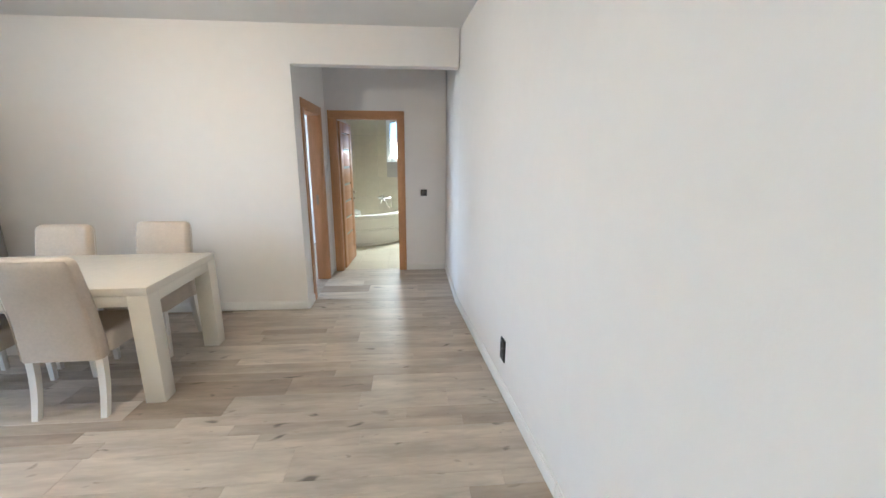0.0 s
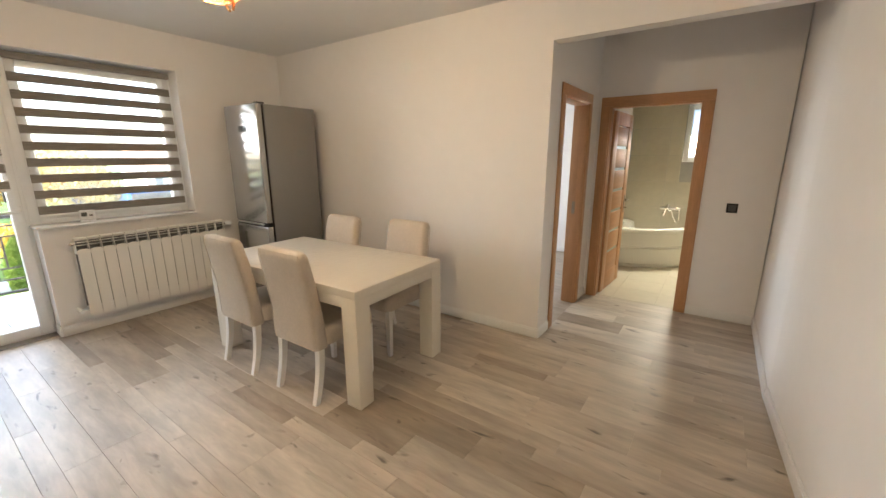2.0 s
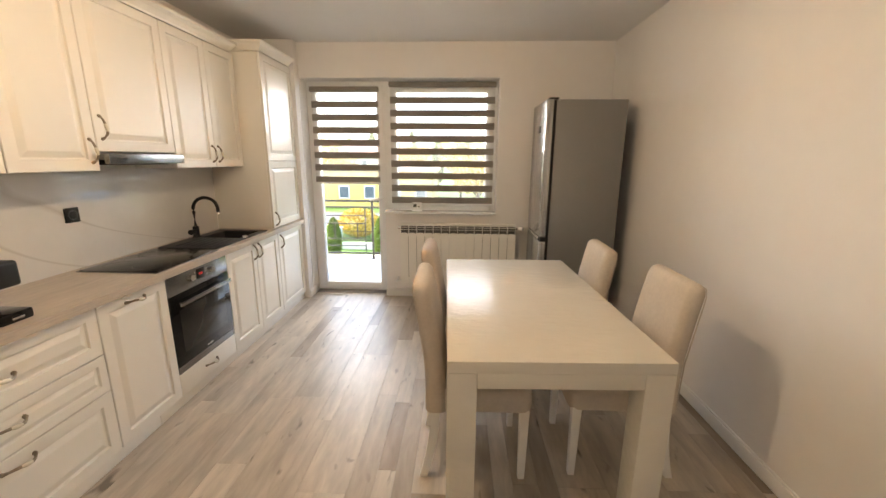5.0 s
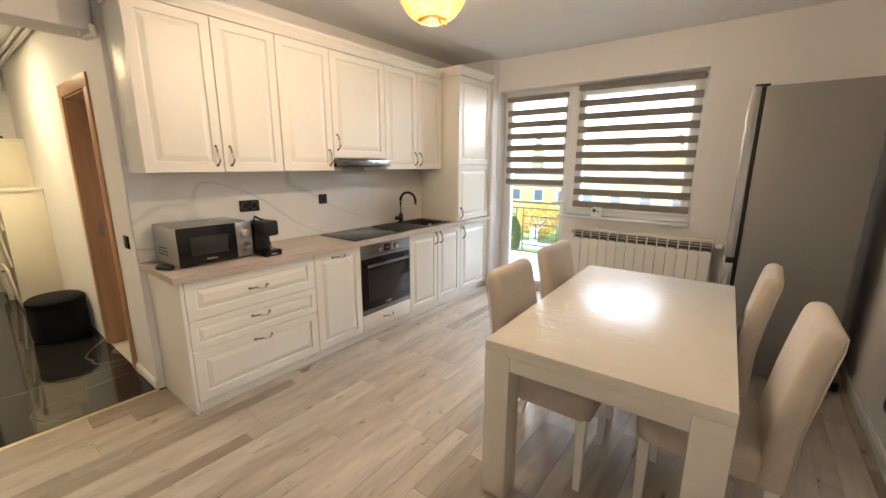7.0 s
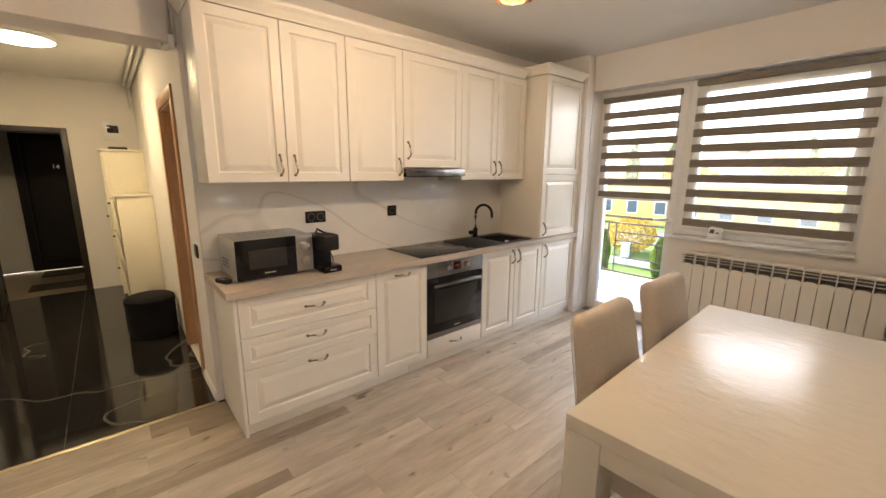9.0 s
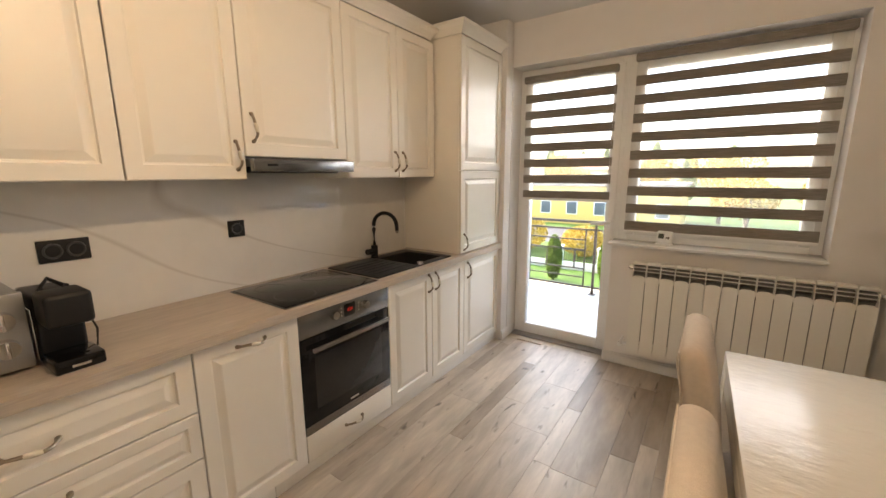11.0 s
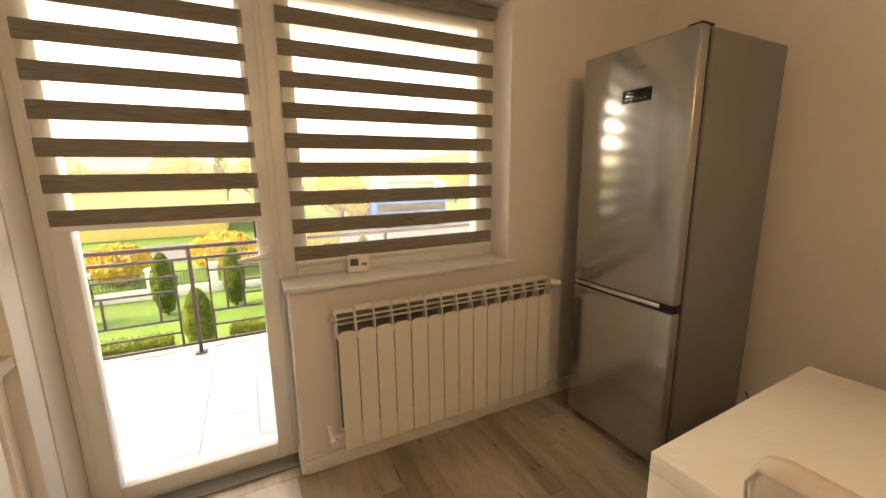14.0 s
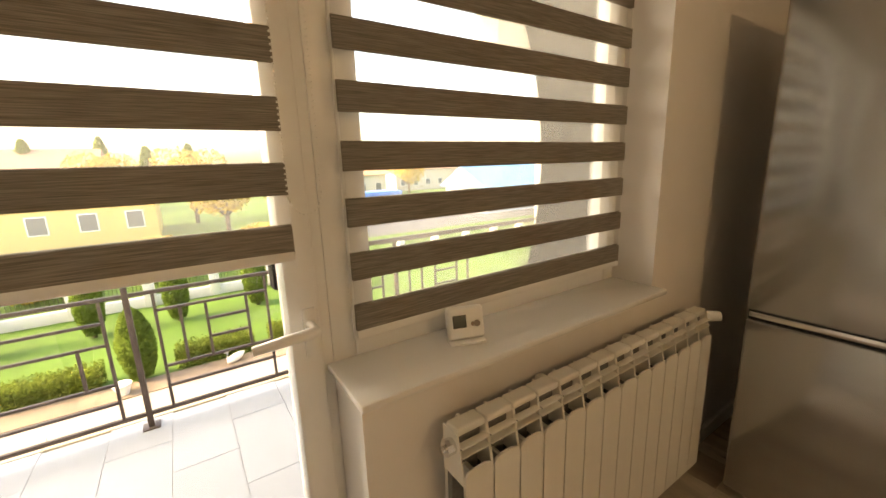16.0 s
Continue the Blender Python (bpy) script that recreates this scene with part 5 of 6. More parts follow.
for i, (x, y, r, h) in enumerate(((-18.6, -0.97, 0.55, 2.1), (-18.6, 1.2, 0.55, 2.1), (-18.6, 3.6, 0.6, 2.2), (-18.6, -3.3, 0.55, 2.0), (-18.6, -6.0, 0.55, 2.1), (-14.5, 0.42, 0.55, 1.7), (-18.7, 6.2, 0.55, 2.1), (-15.2, -4.3, 0.5, 1.6), (-18.6, -9.0, 0.6, 2.2))):
    conifer((x, y, GZ), r, h, 20 + i)
for i, (y0, y1) in enumerate(((-6.8, -2.6), (-2.2, -0.3), (1.1, 2.9), (3.3, 6.5))):
    ob = thing("hedge", (-14.8, (y0 + y1) / 2, GZ), "low clipped green hedge along the path", "hedge", "garden hedges")
    bm = bmesh.new()
    rnd = random.Random(60 + i)
    n = int((y1 - y0) * 2600)
    for _ in range(n):
        c = Vector((rnd.uniform(-0.35, 0.35), rnd.uniform(-(y1 - y0) / 2, (y1 - y0) / 2), rnd.uniform(0.05, 0.55) + 0.05 * math.sin(6 * rnd.random())))
        d1 = Vector((rnd.gauss(0, 1), rnd.gauss(0, 1), rnd.gauss(0, 1))).normalized() * 0.038
        d2 = d1.cross(Vector((rnd.gauss(0, 1), rnd.gauss(0, 1), rnd.gauss(0, 1)))).normalized() * 0.022
        bm.faces.new([bm.verts.new(c - d1), bm.verts.new(c + d2), bm.verts.new(c + d1), bm.verts.new(c - d2)])
    part("foliage", bm, HEDGE, ob, smooth=False)
ORN = mat("white_plaster", (0.72, 0.70, 0.66), 0.7, vary=0.08, scale=10)
bm = bmesh.new()
tube(bm, [(0, -0.30, 0.10), (0, -0.20, 0.13), (0, 0.0, 0.16), (0, 0.20, 0.20), (0, 0.34, 0.26)], [0.05, 0.12, 0.15, 0.11, 0.02], 12)
tube(bm, [(0, -0.22, 0.14), (0, -0.29, 0.26), (0, -0.27, 0.38), (0, -0.26, 0.46), (0, -0.30, 0.50), (0, -0.38, 0.48)], [0.06, 0.045, 0.038, 0.04, 0.045, 0.012], 10)
orn = tagged(part("garden_ornament", bm, ORN, None, "white plaster swan ornament on the soil"), category="ornament")
orn.matrix_world = pose(-14.1, 2.36, GZ + 0.05, 0, 0, 25) @ Matrix.Scale(0.72, 4)
pot = thing("flower_pot", (-13.95, 0.10, GZ + 0.05), "small white plaster pot in the soil", "flower pot")
bm = bmesh.new()
lathe(bm, [(0.001, 0.02), (0.10, 0.0), (0.13, 0.10), (0.17, 0.22), (0.19, 0.24), (0.18, 0.26), (0.15, 0.25), (0.001, 0.20)], n=20)
part("bowl", bm, ORN, pot)
for i, (bx, by, br, bh) in enumerate(((-25.0, -7.5, 1.5, 1.1), (-24.6, -3.6, 1.3, 0.9), (-25.2, 0.6, 1.6, 1.0), (-24.8, 5.0, 1.4, 1.1))):
    ob = thing("autumn_bush", (bx, by, GZ), "rounded yellow autumn bush beyond the fence", "bush", "autumn bushes")
    bm = bmesh.new()
    for k in range(5):
        tube(bm, [(0, 0, 0), (0.4 * br * math.cos(k * 1.26), 0.4 * br * math.sin(k * 1.26), bh)], [0.03, 0.01], 6)
    part("stems", bm, BARK, ob)
    bm = bmesh.new()
    leafy(bm, random.Random(90 + i), (0, 0, bh + 0.05), br, bh, 2600, 0.10)
    part("crown", bm, GOLD, ob, smooth=False)
WALLW = mat("white_fence_stone", (0.66, 0.64, 0.60), 0.8, vary=0.06)
fence = thing("garden_fence", (0, 0, GZ), "white low wall with pillars and metal panels", "fence")
bm = bmesh.new()
box(bm, -21.2, -20.95, -40, 40, 0, 0.38, 0.02)
part("low_wall", bm, WALLW, fence)
for k in range(-12, 14):
    y = 0.35 + k * 2.1
    bm = bmesh.new()
    box(bm, -21.27, -20.88, y - 0.17, y + 0.17, 0.0, 1.15, 0.02)
    box(bm, -21.31, -20.84, y - 0.21, y + 0.21, 1.15, 1.23, 0.02)
    part("pillar", bm, WALLW, fence)
    bm = bmesh.new()
    for z in (0.48, 1.0):
        box(bm, -21.09, -21.06, y + 0.17, y + 1.93, z, z + 0.03)
    for j in range(15):
        yy = y + 0.27 + j * 0.113
        box(bm, -21.085, -21.065, yy - 0.008, yy + 0.008, 0.40, 1.05)
    part("metal_panel", bm, IRON, fence, "dark upright bars", smooth=False)


def house(name, label, x, y0, y1, z1, wall_c, roof_c, depth=9.0, rows=1, flat=False):
    ob = thing(name, (0, 0, GZ), label, "building", "houses across the street")
    wm, rm = mat("house_wall", wall_c, 0.9, vary=0.06, scale=1), mat("house_roof", roof_c, 0.8, vary=0.15, scale=2)
    bm = bmesh.new()
    box(bm, x - depth, x, y0, y1, 0, z1, 0.02)
    part("wall", bm, wm, ob)
    bm = bmesh.new()
    if flat:
        box(bm, x - depth - 0.3, x + 0.3, y0 - 0.3, y1 + 0.3, z1, z1 + 0.3, 0.03)
    else:
        xm = x - depth / 2
        p = [bm.verts.new(v) for v in ((x + 0.5, y0 - 0.5, z1 - 0.1), (x + 0.5, y1 + 0.5, z1 - 0.1), (xm, y1 + 0.5, z1 + depth * 0.28), (xm, y0 - 0.5, z1 + depth * 0.28), (x - depth - 0.5, y1 + 0.5, z1 - 0.1), (x - depth - 0.5, y0 - 0.5, z1 - 0.1))]
        for f in ((0, 1, 2, 3), (3, 2, 4, 5), (0, 3, 5), (1, 4, 2), (0, 5, 4, 1)):
            bm.faces.new([p[k] for k in f])
    part("roof", bm, rm, ob, smooth=False)
    n = max(2, int((y1 - y0) / 2.4))
    for r in range(rows):
        for k in range(n):
            yc = y0 + (y1 - y0) * (k + 0.5) / n
            zc = 1.6 + r * 2.6
            if zc + 0.7 > z1:
                continue
            w = box_part("window", (x + 0.001, x + 0.05, yc - 0.55, yc + 0.55, zc - 0.65, zc + 0.65), TRIM, ob, "white framed window", 0.01)
            box_part("pane", (x + 0.051, x + 0.06, yc - 0.46, yc + 0.46, zc - 0.56, zc + 0.56), mat("far_glass", (0.10, 0.12, 0.14), 0.1), w, r=0)


house("yellow_house", "low yellow house across the street", -40, -26, 0.2, 3.7, (0.72, 0.52, 0.16), (0.35, 0.30, 0.26), flat=True)
house("white_house", "white gabled house with pale roof", -62, 22, 30, 3.6, (0.62, 0.58, 0.52), (0.52, 0.30, 0.17))
house("grey_house", "grey gabled house behind the street", -70, 36, 50, 4.0, (0.50, 0.45, 0.38), (0.30, 0.20, 0.14))
house("low_workshop", "low workshop with bright blue roof", -32, 26, 52, 2.6, (0.55, 0.58, 0.60), (0.07, 0.28, 0.55), depth=7)
house("brick_house", "red-roofed house far down the street", -85, 60, 78, 4.5, (0.58, 0.50, 0.40), (0.40, 0.16, 0.09))
house("cream_house", "cream house behind autumn trees", -66, -20, -6, 5.6, (0.60, 0.52, 0.38), (0.36, 0.20, 0.13), rows=2)

bus = thing("bus", (-36.5, 15.2, GZ + 0.02), "blue coach parked on the street", "bus", turn=92)
bm = bmesh.new()
box(bm, -3.6, 3.6, -1.2, 1.2, 0.35, 2.6, 0.18, 3)
bd = part("body", bm, mat("blue_coach_paint", (0.03, 0.17, 0.50), 0.3), bus)
box_part("window_band", (-3.3, 3.4, -1.215, 1.215, 1.45, 2.2), BLACK_GLASS, bd, "dark window band", 0.02)
box_part("stripe", (-3.4, 3.4, -1.212, 1.212, 1.0, 1.15), mat("yellow_stripe", (0.75, 0.55, 0.05), 0.4), bd, "yellow stripe", 0.01)
for x in (-2.3, 2.3):
    for y in (-1.1, 1.1):
        bm = bmesh.new()
        cyl(bm, (x, y - 0.12, 0.45), (x, y + 0.12, 0.45), 0.45, None, 20)
        part("wheel", bm, BLACK, bus)


def tree(place, h, r, material, seed, label, dense=3000):
    rnd = random.Random(seed)
    ob = thing("tree", place, label, "tree", "street trees")
    bm = bmesh.new()
    tube(bm, [(0, 0, 0), (0.05, 0.02, h * 0.35), (0.0, 0.06, h * 0.8)], [0.22, 0.17, 0.05], 8)
    for k in range(6):
        a = k * 1.1
        tube(bm, [(0, 0, h * 0.35), (r * 0.5 * math.cos(a), r * 0.5 * math.sin(a), h * 0.58), (r * 0.75 * math.cos(a), r * 0.75 * math.sin(a), h * 0.75)], [0.1, 0.06, 0.03], 6)
    part("trunk", bm, BARK, ob)
    bm = bmesh.new()
    for k in range(9):
        c = (rnd.uniform(-0.6, 0.6) * r, rnd.uniform(-0.6, 0.6) * r, h * rnd.uniform(0.5, 0.9))
        leafy(bm, rnd, c, r * 0.5, r * 0.45, dense // 9, 0.16)
    part("crown", bm, material, ob, smooth=False)


for i, (x, y, h, r) in enumerate(((-36, 4.5, 4.6, 2.4), (-38, 9.5, 4.2, 2.4), (-48, 3, 6.5, 3.2), (-50, 12, 5.5, 3.0), (-55, -4, 7.0, 3.2), (-54, -14, 7.2, 3.4), (-37, -30, 6, 3), (-58, 32, 5, 2.6), (-72, 56, 6, 3.5))):
    tree((x, y, GZ), h, r, GOLD, 100 + i, "golden autumn tree beyond the street")
for i, (x, y, h) in enumerate(((-70, -22, 9.5), (-72, -17, 8.6), (-70, -12.5, 9.2), (-74, -6, 9.8), (-71, -1, 8.4), (-75, 4, 9.0), (-70, -28, 10))):
    rnd = random.Random(200 + i)
    ob = thing("spruce", (x, y, GZ), "tall dark spruce behind the houses", "tree", "spruces")
    bm = bmesh.new()
    cyl(bm, (0, 0, 0), (0, 0, h), 0.2, 0.02, 8)
    part("trunk", bm, BARK, ob)
    bm = bmesh.new()
    leafy(bm, rnd, (0, 0, 1.0), 1.5, h - 1.0, 2500, 0.22, "cone")
    part("crown", bm, LEAF, ob, smooth=False)
bm = bmesh.new()
n = 60
low, top = [], []
for k in range(n + 1):
    y = -500 + 1100 * k / n
    hgt = 6 + 20 * math.exp(-((y - 240) / 130) ** 2) + 3 * noise.noise((y * 0.013, 0.3, 0))
    low.append(bm.verts.new((-330, y, GZ)))
    top.append(bm.verts.new((-345 - 0.0 * y, y, GZ + hgt)))
back = [bm.verts.new((-415, v.co.y, GZ)) for v in low]
for k in range(n):
    bm.faces.new((low[k], low[k + 1], top[k + 1], top[k]))
    bm.faces.new((top[k], top[k + 1], back[k + 1], back[k]))
tagged(part("backdrop", bm, mat("far_hill", (0.22, 0.17, 0.09), 0.95, vary=0.2, scale=0.03), None, "distant brown wooded hill"), kind="structure")


# ---- entrance hall ----
DARK_DOOR = mat("dark_brown_door", (0.022, 0.017, 0.014), 0.35, vary=0.25, scale=6, stretch=(8, 8, 0.6))
ent = tagged(new("door_5"), "dark brown entrance door standing wide open", "door", kind="structure")
bm = bmesh.new()
for d in ((-0.065, -0.003, 0.0, 1.96), (0.708, 0.750, 0.0, 1.96)):
    box(bm, d[0], d[1], YE - 0.12, YE + 0.018, d[2], d[3], 0.004)
box(bm, -0.003, 0.708, YE - 0.12, YE + 0.018, 1.90, 1.96, 0.004)
part("door_frame", bm, DARK_DOOR, ent)
leaf = new("door_leaf")
leaf.parent = ent
leaf.matrix_world = pose(0.702, YE + 0.025, 0, 0, 0, 95)
tagged(leaf, "dark brown steel door leaf")
LW = 0.84
bm = bmesh.new()
panel_front(bm, 0.0, LW, 0.01, 1.895, -0.035, 0.07, 0.12)
part("slab", bm, DARK_DOOR, leaf, smooth=False)
for z, h in ((0.98, 0.15), (1.42, 0.11)):
    bm = bmesh.new()
    box(bm, LW, LW + 0.004, -0.018, 0.020, z - h, z + h, 0.001)
    part("lock_plate", bm, CHROME, leaf, "bright metal lock plate on the edge")
for sgn, face in ((1, 0.034), (-1, -0.036)):
    bm = bmesh.new()
    tube(bm, [(LW - 0.06, face, 1.04), (LW - 0.06, face + sgn * 0.045, 1.04), (LW - 0.08, face + sgn * 0.05, 1.04), (LW - 0.18, face + sgn * 0.048, 1.035)], 0.009, 8)
    part("handle", bm, CHROME, leaf, "chrome lever handle")
for z in (0.45, 0.80, 1.58):
    bm = bmesh.new()
    cyl(bm, (LW, 0.0, z), (LW + 0.012, 0.0, z), 0.011, None, 12)
    part("bolt", bm, CHROME, leaf, "round steel locking bolt")
nb = tagged(new("door_6"), "black flat door across the stairwell", "door", kind="structure")
bm = bmesh.new()
panel_front(bm, -0.28, 0.62, 0.0, 2.05, -4.898, 0.03, 0.09)
part("door_leaf", bm, BLACK, nb, smooth=False)
lettering("14", pose(0.19, -4.862, 1.52, 90, 0, 180), 0.085, CHROME, nb, "door_number")
bm = bmesh.new()
cyl(bm, (-0.16, -4.87, 1.05), (-0.16, -4.84, 1.05), 0.022)
cyl(bm, (-0.16, -4.87, 0.92), (-0.16, -4.84, 0.92), 0.018)
cyl(bm, (-0.12, -4.87, 1.30), (-0.12, -4.85, 1.30), 0.016)
part("lock", bm, CHROME, nb, "round metal locks")
for nm, d, c in (("doormat", (-0.05, 0.55, -3.85, -3.50), (0.035, 0.03, 0.027)), ("doormat", (-0.10, 0.50, -4.75, -4.35), (0.05, 0.042, 0.035))):
    bm = bmesh.new()
    box(bm, d[0], d[1], d[2], d[3], -0.009, 0.006, 0.004)
    tagged(part(nm, bm, mat("coir_mat", c, 0.95, vary=0.3, scale=30, bump=0.4, bump_scale=300), None, "dark rectangular doormat on stone floor"), category="doormat")

IVORY = mat("ivory_lacquer", (0.78, 0.73, 0.60), 0.4, vary=0.015)
tall = thing("shoe_cabinet", (0, -0.31, 0), "tall ivory shoe cabinet against the hall wall", "cabinet", "hall cabinets")
bm = bmesh.new()
box(bm, XH + 0.002, -0.345, -2.76, -2.36, 0.10, 1.695, 0.003)
part("body", bm, IVORY, tall)
box_part("top", (XH + 0.002, -0.315, -2.77, -2.335, 1.696, 1.718), IVORY, tall, r=0.004)
bm = bmesh.new()
vals = (XH + 0.05, -0.385, -2.3595, -2.350, 1.25, 1.65)
box(bm, *vals, 0.003)
part("side_panel", bm, IVORY, tall)
bm = bmesh.new()
box(bm, -0.344, -0.326, -2.755, -2.365, 0.12, 1.69, 0.004)
dr = part("door", bm, IVORY, tall)
for z in (0.95,):
    bm = bmesh.new()
    cyl(bm, (-0.326, -2.42, z), (-0.305, -2.42, z), 0.008, 0.012, 12)
    part("knob", bm, BLACK, dr, "small dark knob")
for x in (XH + 0.03, -0.37):
    for y in (-2.73, -2.39):
        box_part("leg", (x - 0.02, x + 0.02, y - 0.02, y + 0.02, 0.0, 0.10), IVORY, tall)
shoe = thing("shoe_cabinet", (0, -0.31, 0), "low ivory shoe cabinet with three flaps", "cabinet", "hall cabinets")
bm = bmesh.new()
box(bm, XH + 0.002, -0.405, -2.33, -1.84, 0.0, 1.195, 0.003)
part("body", bm, IVORY, shoe)
box_part("top", (XH + 0.002, -0.375, -2.335, -1.825, 1.196, 1.217), IVORY, shoe, r=0.004)
for i in range(3):
    z0 = 0.08 + i * 0.37
    bm = bmesh.new()
    vs = box(bm, -0.404, -0.386, -2.325, -1.855, z0, z0 + 0.345, 0.003)
    for v in bm.verts:
        if v.co.z > z0 + 0.2:
            v.co.x += 0.035
    fl = part("flap", bm, IVORY, shoe)
    bm = bmesh.new()
    cyl(bm, (-0.352, -2.09, z0 + 0.30), (-0.330, -2.09, z0 + 0.30), 0.008, 0.012, 12)
    part("knob", bm, BLACK, fl, "small dark knob")

pouf = thing("pouf", (-0.52, -1.03, 0), "round black velvet pouf on the hall floor", "pouf")
VELVET = mat("black_velvet", (0.010, 0.010, 0.011), 0.9, vary=0.3, scale=12, bump=0.2, bump_scale=200, spec=0.2)
bm = bmesh.new()
rings = lathe(bm, [(0.170, 0.0), (0.186, 0.02), (0.190, 0.16), (0.188, 0.295)], n=40)
bm.faces.new(rings[0][::-1])
part("body", bm, VELVET, pouf)
bm = bmesh.new()
rings = lathe(bm, [(0.188, 0.297), (0.194, 0.306), (0.192, 0.342), (0.170, 0.362), (0.10, 0.372)], n=40)
bm.faces.new(rings[-1])
part("seat_cushion", bm, VELVET, pouf)

pan = thing("fuse_box", (-0.485, YE, 1.86), "white electric panel with dark window above cabinet", "fuse box")
box_part("case", (-0.09, 0.09, 0.001, 0.03, 0.0, 0.20), UPVC, pan, r=0.006)
box_part("window", (-0.055, 0.055, 0.03, 0.034, 0.07, 0.16), BLACK_GLASS, pan, "smoked plastic flap", 0.002)
rout = thing("internet_router", (-0.50, -2.87, 1.718), "flat black router on the tall cabinet", "router")
box_part("case", (-0.09, 0.09, -0.06, 0.06, 0.0, 0.032), BLACK, rout, r=0.008)
hl = thing("ceiling_lamp", (0.05, -1.35, 2.52), "round flat hall ceiling lamp, lit", "lamp")
bm = bmesh.new()
lathe(bm, [(0.001, 0.0), (0.225, 0.0), (0.228, -0.02), (0.215, -0.035)], n=40)
part("rim", bm, UPVC, hl)
bm = bmesh.new()
r = lathe(bm, [(0.213, -0.030), (0.19, -0.042), (0.10, -0.048)], n=40)
bm.faces.new(r[-1])
dif = part("diffuser", bm, glow("warm_diffuser", (1.0, 0.80, 0.45), 1.6), hl, "glowing warm diffuser")
dif.visible_shadow = False
PIPE = mat("white_pipe", (0.74, 0.72, 0.68), 0.4, vary=0.03)
bm = bmesh.new()
tube(bm, [(XH + 0.035, YE + 0.03, 2.24), (XH + 0.035, YE + 0.03, 2.475), (XH + 0.035, YE + 0.10, 2.485), (XH + 0.035, YK - 0.26, 2.485)], 0.018, 10)
tube(bm, [(XH + 0.08, YE + 0.10, 2.495), (XH + 0.08, YK - 0.26, 2.495)], 0.012, 8)
tagged(part("heating_pipe", bm, PIPE, None, "white painted pipes along the hall ceiling"), category="pipe")
bm = bmesh.new()
tube(bm, [(XH + 0.03, YK + 0.028, H - 0.01), (XH + 0.03, YK + 0.028, 2.20), (XH + 0.03, YK + 0.022, 2.15), (XH + 0.055, YK - 0.02, 2.14), (XH + 0.055, YK - 0.06, 2.15)], 0.017, 10)
tube(bm, [(XH + 0.075, YK - 0.05, 2.14), (XH + 0.075, YK - 0.05, 2.173)], 0.014, 10)
tagged(part("heating_pipe", bm, PIPE, None, "white painted pipe on the beam"), category="pipe")

# ---- bathroom ----
TUB = mat("white_acrylic", (0.80, 0.79, 0.74), 0.15, vary=0.01)
tub = thing("bathtub", (0, 0, 0), "white corner bathtub with curved front", "bathtub")
CXB, CYB, RB = -0.955, 7.938, 1.08


def arc(r, z, n=20):
    """Quarter circle about the back corner, flattened a little."""
    return [(CXB + r * math.sin(math.pi / 2 * k / n), CYB - r * 0.9 * math.cos(math.pi / 2 * k / n), z) for k in range(n + 1)]


bm = bmesh.new()
prev = None
for r, z in ((RB - 0.06, 0.0), (RB - 0.06, 0.04), (RB - 0.03, 0.05), (RB - 0.03, 0.26), (RB - 0.045, 0.27), (RB - 0.045, 0.285), (RB - 0.025, 0.295), (RB - 0.02, 0.47)):
    cur = [bm.verts.new(p) for p in arc(r, z)]
    if prev:
        for k in range(len(cur) - 1):
            bm.faces.new((prev[k], prev[k + 1], cur[k + 1], cur[k]))
    prev = cur
part("front_panel", bm, TUB, tub, "stepped curved front panel")
bm = bmesh.new()
prev = None
for r, z in ((RB - 0.02, 0.47), (RB, 0.475), (RB + 0.005, 0.50), (RB - 0.01, 0.525), (RB - 0.12, 0.53), (RB - 0.20, 0.50), (RB - 0.30, 0.20), (RB - 0.42, 0.14), (0.25, 0.14), (0.18, 0.50), (0.10, 0.53), (0.02, 0.53)):
    cur = [bm.verts.new(p) for p in arc(r, z)]
    if prev:
        for k in range(len(cur) - 1):
            bm.faces.new((prev[k], prev[k + 1], cur[k + 1], cur[k]))
    prev = cur
part("basin", bm, TUB, tub)
mx = thing("bath_mixer", (-0.31, 7.94, 0.74), "chrome wall-mounted bath mixer with hose", "tap")
bm = bmesh.new()
cyl(bm, (-0.085, -0.06, 0), (0.085, -0.06, 0), 0.022)
for s in (-1, 1):
    cyl(bm, (s * 0.075, 0.0, 0), (s * 0.075, -0.06, 0), 0.016)
    cyl(bm, (s * 0.085, -0.06, 0), (s * 0.125, -0.06, 0), 0.026, 0.022)
tube(bm, [(0, -0.07, -0.01), (0, -0.14, -0.02), (0, -0.16, -0.05)], 0.013, 10)
part("body", bm, CHROME, mx)
bm = bmesh.new()
tube(bm, [(0.02, -0.07, -0.02), (0.05, -0.09, -0.12), (0.10, -0.10, -0.20), (0.13, -0.08, -0.16), (0.12, -0.06, -0.02)], 0.007, 8)
tube(bm, [(-0.02, -0.09, 0.06), (-0.05, -0.10, 0.0), (-0.07, -0.10, -0.10)], [0.02, 0.011, 0.010], 10)
part("hand_shower", bm, CHROME, mx, "chrome hose and hand shower")
bw = tagged(new("window_2"), "small frosted bathroom window, bright with daylight", "window", kind="structure")
bm = bmesh.new()
for d in ((-0.248, -0.18, 1.402, 2.168), (0.28, 0.348, 1.402, 2.168), (-0.18, 0.28, 1.402, 1.47), (-0.18, 0.28, 2.10, 2.168)):
    box(bm, d[0], d[1], 7.98, 8.05, d[2], d[3], 0.004)
part("window_frame", bm, UPVC, bw)
FROST = fabric("frosted_glass", (0.9, 0.9, 0.9), 0.15, 0.85, (40, 40, 40), 0.03)
box_part("pane", (-0.18, 0.28, 8.012, 8.018, 1.47, 2.10), FROST, bw, "frosted pane", 0)

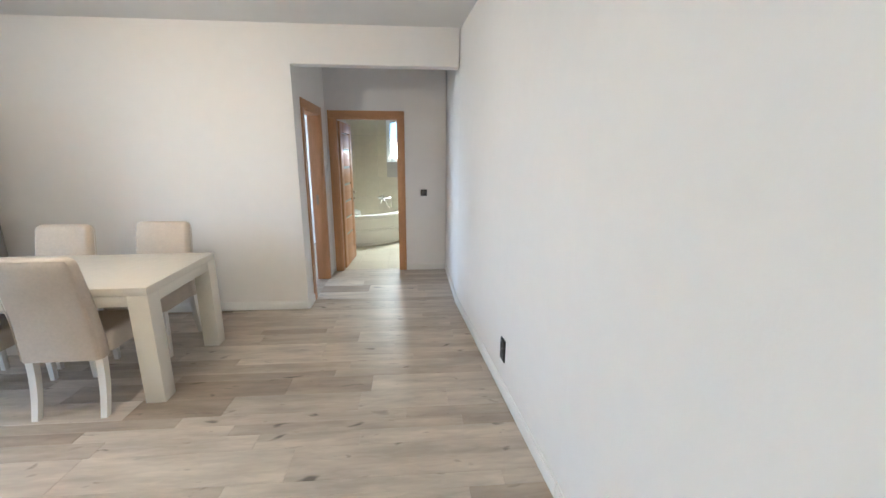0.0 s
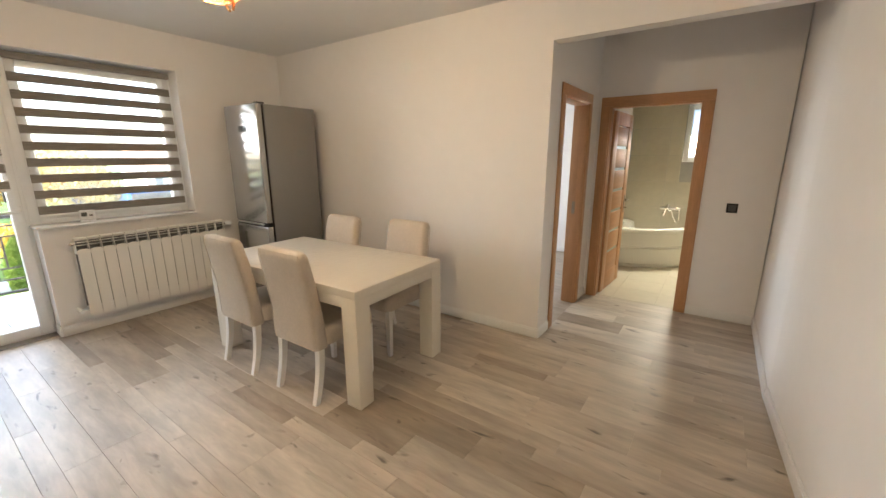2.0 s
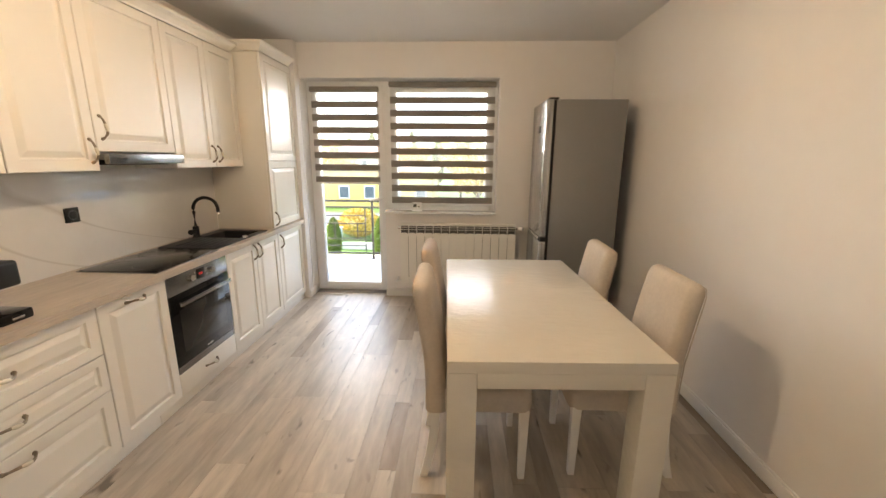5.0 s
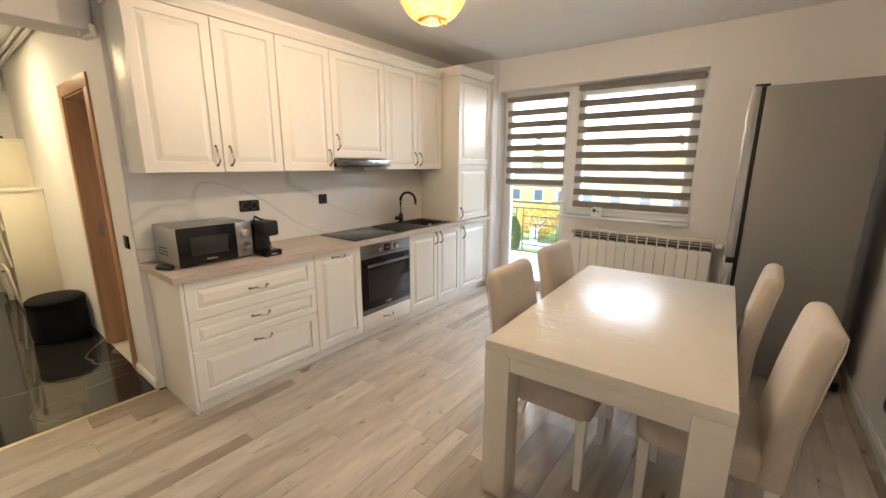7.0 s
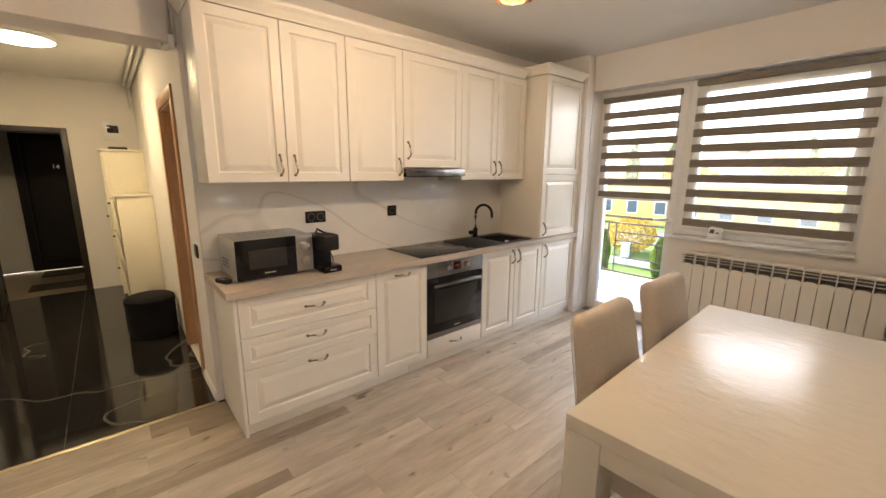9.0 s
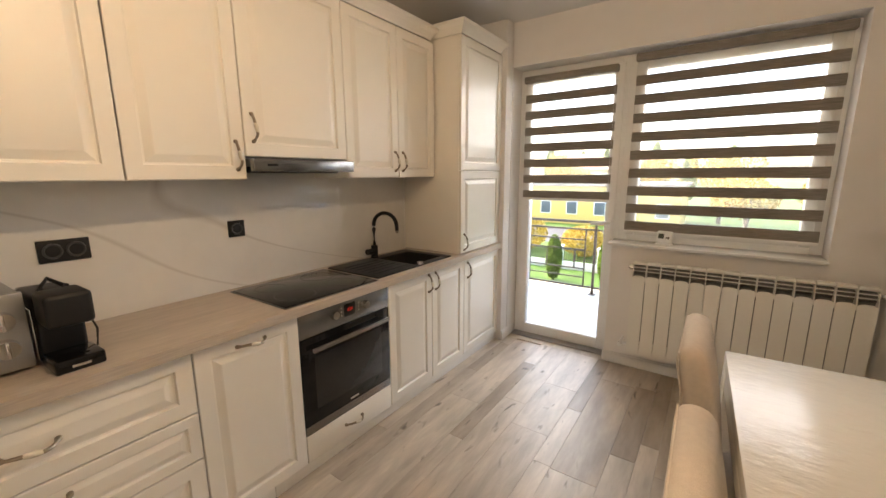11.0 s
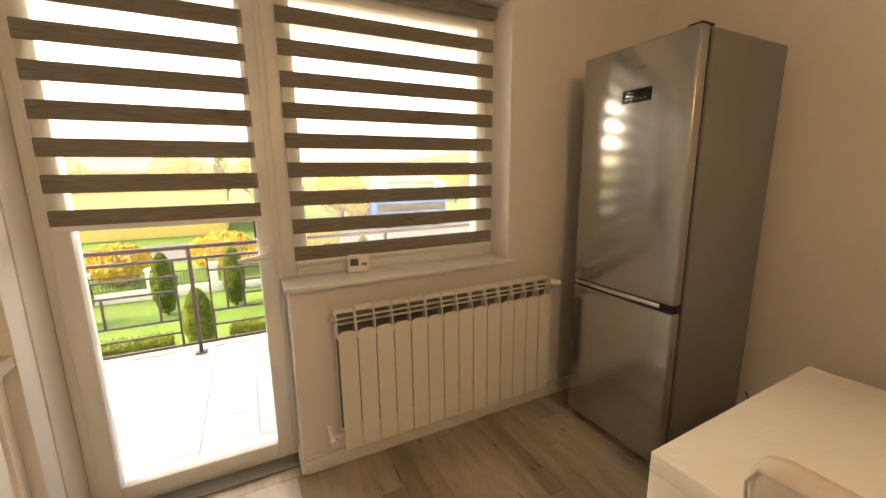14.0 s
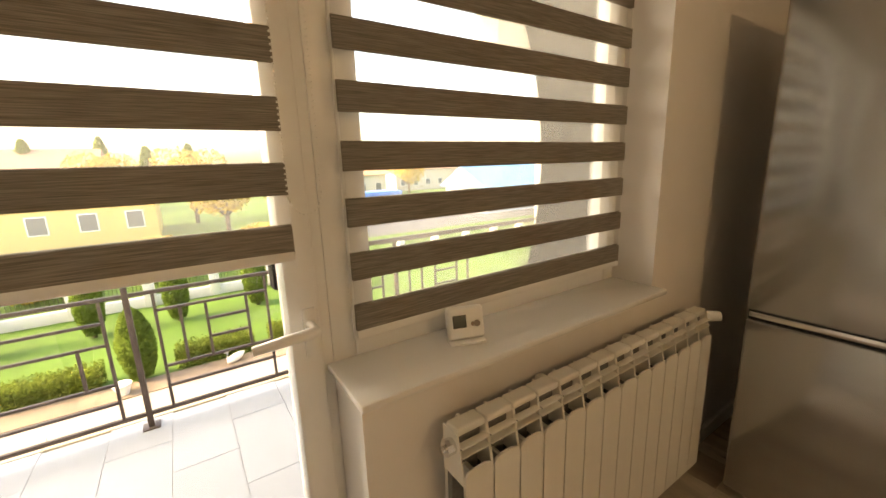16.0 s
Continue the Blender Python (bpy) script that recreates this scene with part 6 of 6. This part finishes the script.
# tiles of bathroom, hall and balcony
TILE_EDGE = mat("cream_edge_tile", (0.50, 0.44, 0.31), 0.5, vary=0.15, scale=30, stretch=(1, 12, 1))
tile_sets = {}


def tile(parent, material, x0, x1, y0, y1, z0, z1, gap=0.0015):
    key = (round(x1 - x0, 3), round(y1 - y0, 3), round(z1 - z0, 3), material.name)
    if key not in tile_sets:
        bm = bmesh.new()
        box(bm, -(x1 - x0) / 2 + gap, (x1 - x0) / 2 - gap, -(y1 - y0) / 2 + gap, (y1 - y0) / 2 - gap, -(z1 - z0) / 2 + (gap if y1 - y0 < 0.02 else 0), (z1 - z0) / 2 - (gap if y1 - y0 < 0.02 else 0), 0)
        tile_sets[key] = mesh_of("tile", bm, material)
    t = new("tile", tile_sets[key])
    t.parent, t.location = parent, ((x0 + x1) / 2, (y0 + y1) / 2, (z0 + z1) / 2)


bath_wall = bpy.data.objects["wall_bathroom"]
for j in range(7):
    z0, z1 = j * 0.373, min((j + 1) * 0.373, H)
    for i in range(3):
        x0, x1 = -0.972 + i * 0.55, min(-0.972 + (i + 1) * 0.55, XR)
        for a, b in ((x0, min(x1, -0.252)), (max(x0, 0.352), x1)) if z1 > 1.40 and z0 < 2.17 else ((x0, x1),):
            if b - a > 0.05:
                tile(bath_wall, TILE_BATH, a, b, 7.940, 7.949, z0, z1)
structure("wall_bathroom_side", [(-0.970, -0.958, YB + T + 0.002, 7.938, 0, H), (XR - 0.012, XR - 0.001, YB + T + 0.002, 7.938, 0, H)], TILE_BATH, "beige tiled bathroom side walls")
bath_floor = bpy.data.objects["floor_bathroom"]
for i in range(4):
    for j in range(6):
        tile(bath_floor, TILE_BATH, -0.972 + i * 0.41, min(-0.972 + (i + 1) * 0.41, XR), YB + 0.062 + j * 0.40, YB + 0.062 + (j + 1) * 0.40, -0.0075, 0.001)
hall_floor = bpy.data.objects["floor_hall"]
for i, (x0, x1) in enumerate(((XH, 0.01), (0.01, 1.18))):
    ys = [YK - 0.012, -0.16, -1.36, -2.56, YE]
    for a, b in zip(ys, ys[1:]):
        tile(hall_floor, TILE_DARK, x0, x1, b, a, -0.0095, 0.0, 0.001)
balc = bpy.data.objects["balcony_slab"]
for j in range(-9, 22):
    y0 = 1.19 + j * 0.31
    x = -6.59 if j % 2 == 0 else -6.90
    tile(balc, TILE_EDGE, -6.45, -6.302, y0, y0 + 0.31, -0.1115, -0.098, 0.003)
    while x < XW - 0.39:
        a, b = max(x, -6.30), min(x + 0.62, XW - 0.382)
        if b - a > 0.04:
            tile(balc, TILE_OUT, a, b, y0, y0 + 0.31, -0.1115, -0.10, 0.0015)
        x += 0.62

# ---- floor boards ----
floor = tagged(new("floor"), "grey-beige laminate boards of mixed width with knots", kind="structure")
rng = random.Random(7)


def boards(x0, x1, y0, y1, ys):
    for ya, yb in ys:
        if yb <= y0 or ya >= y1:
            continue
        a, b = max(ya, y0), min(yb, y1)
        x = x0 - rng.uniform(0.1, 1.1)
        while x < x1:
            ln = rng.choice((0.55, 0.8, 1.05, 1.3))
            xa, xb = max(x, x0), min(x + ln, x1)
            x += ln
            if xb - xa < 0.04:
                continue
            g, c = 0.0003, 0.0009
            vs = []
            for d, z in ((g, -0.011), (g, -0.0012), (g + c, 0.0)):
                vs += [(xa + d, a + d, z), (xb - d, a + d, z), (xb - d, b - d, z), (xa + d, b - d, z)]
            fs = [(8, 9, 10, 11)]
            for k in range(4):
                n = (k + 1) % 4
                fs += [(k, n, 4 + n, 4 + k), (4 + k, 4 + n, 8 + n, 8 + k)]
            me = bpy.data.meshes.new("plank")
            me.from_pydata(vs, [], fs)
            me.materials.append(PLANK)
            p = new("plank", me)
            p.parent = floor


rows_y, y = [], YK + 0.018
while y < YB + 0.06:
    w = rng.choice((0.09, 0.12, 0.155, 0.19, 0.225))
    rows_y.append((y, y + w))
    y += w
for row in rows_y:
    boards(XW, x_long(row[0]) + 0.01, YK + 0.018, YD, [row])
boards(XO, XR, YD, YB + 0.06, rows_y)
boards(XW - 0.16, XW, 1.16, 1.995, rows_y)
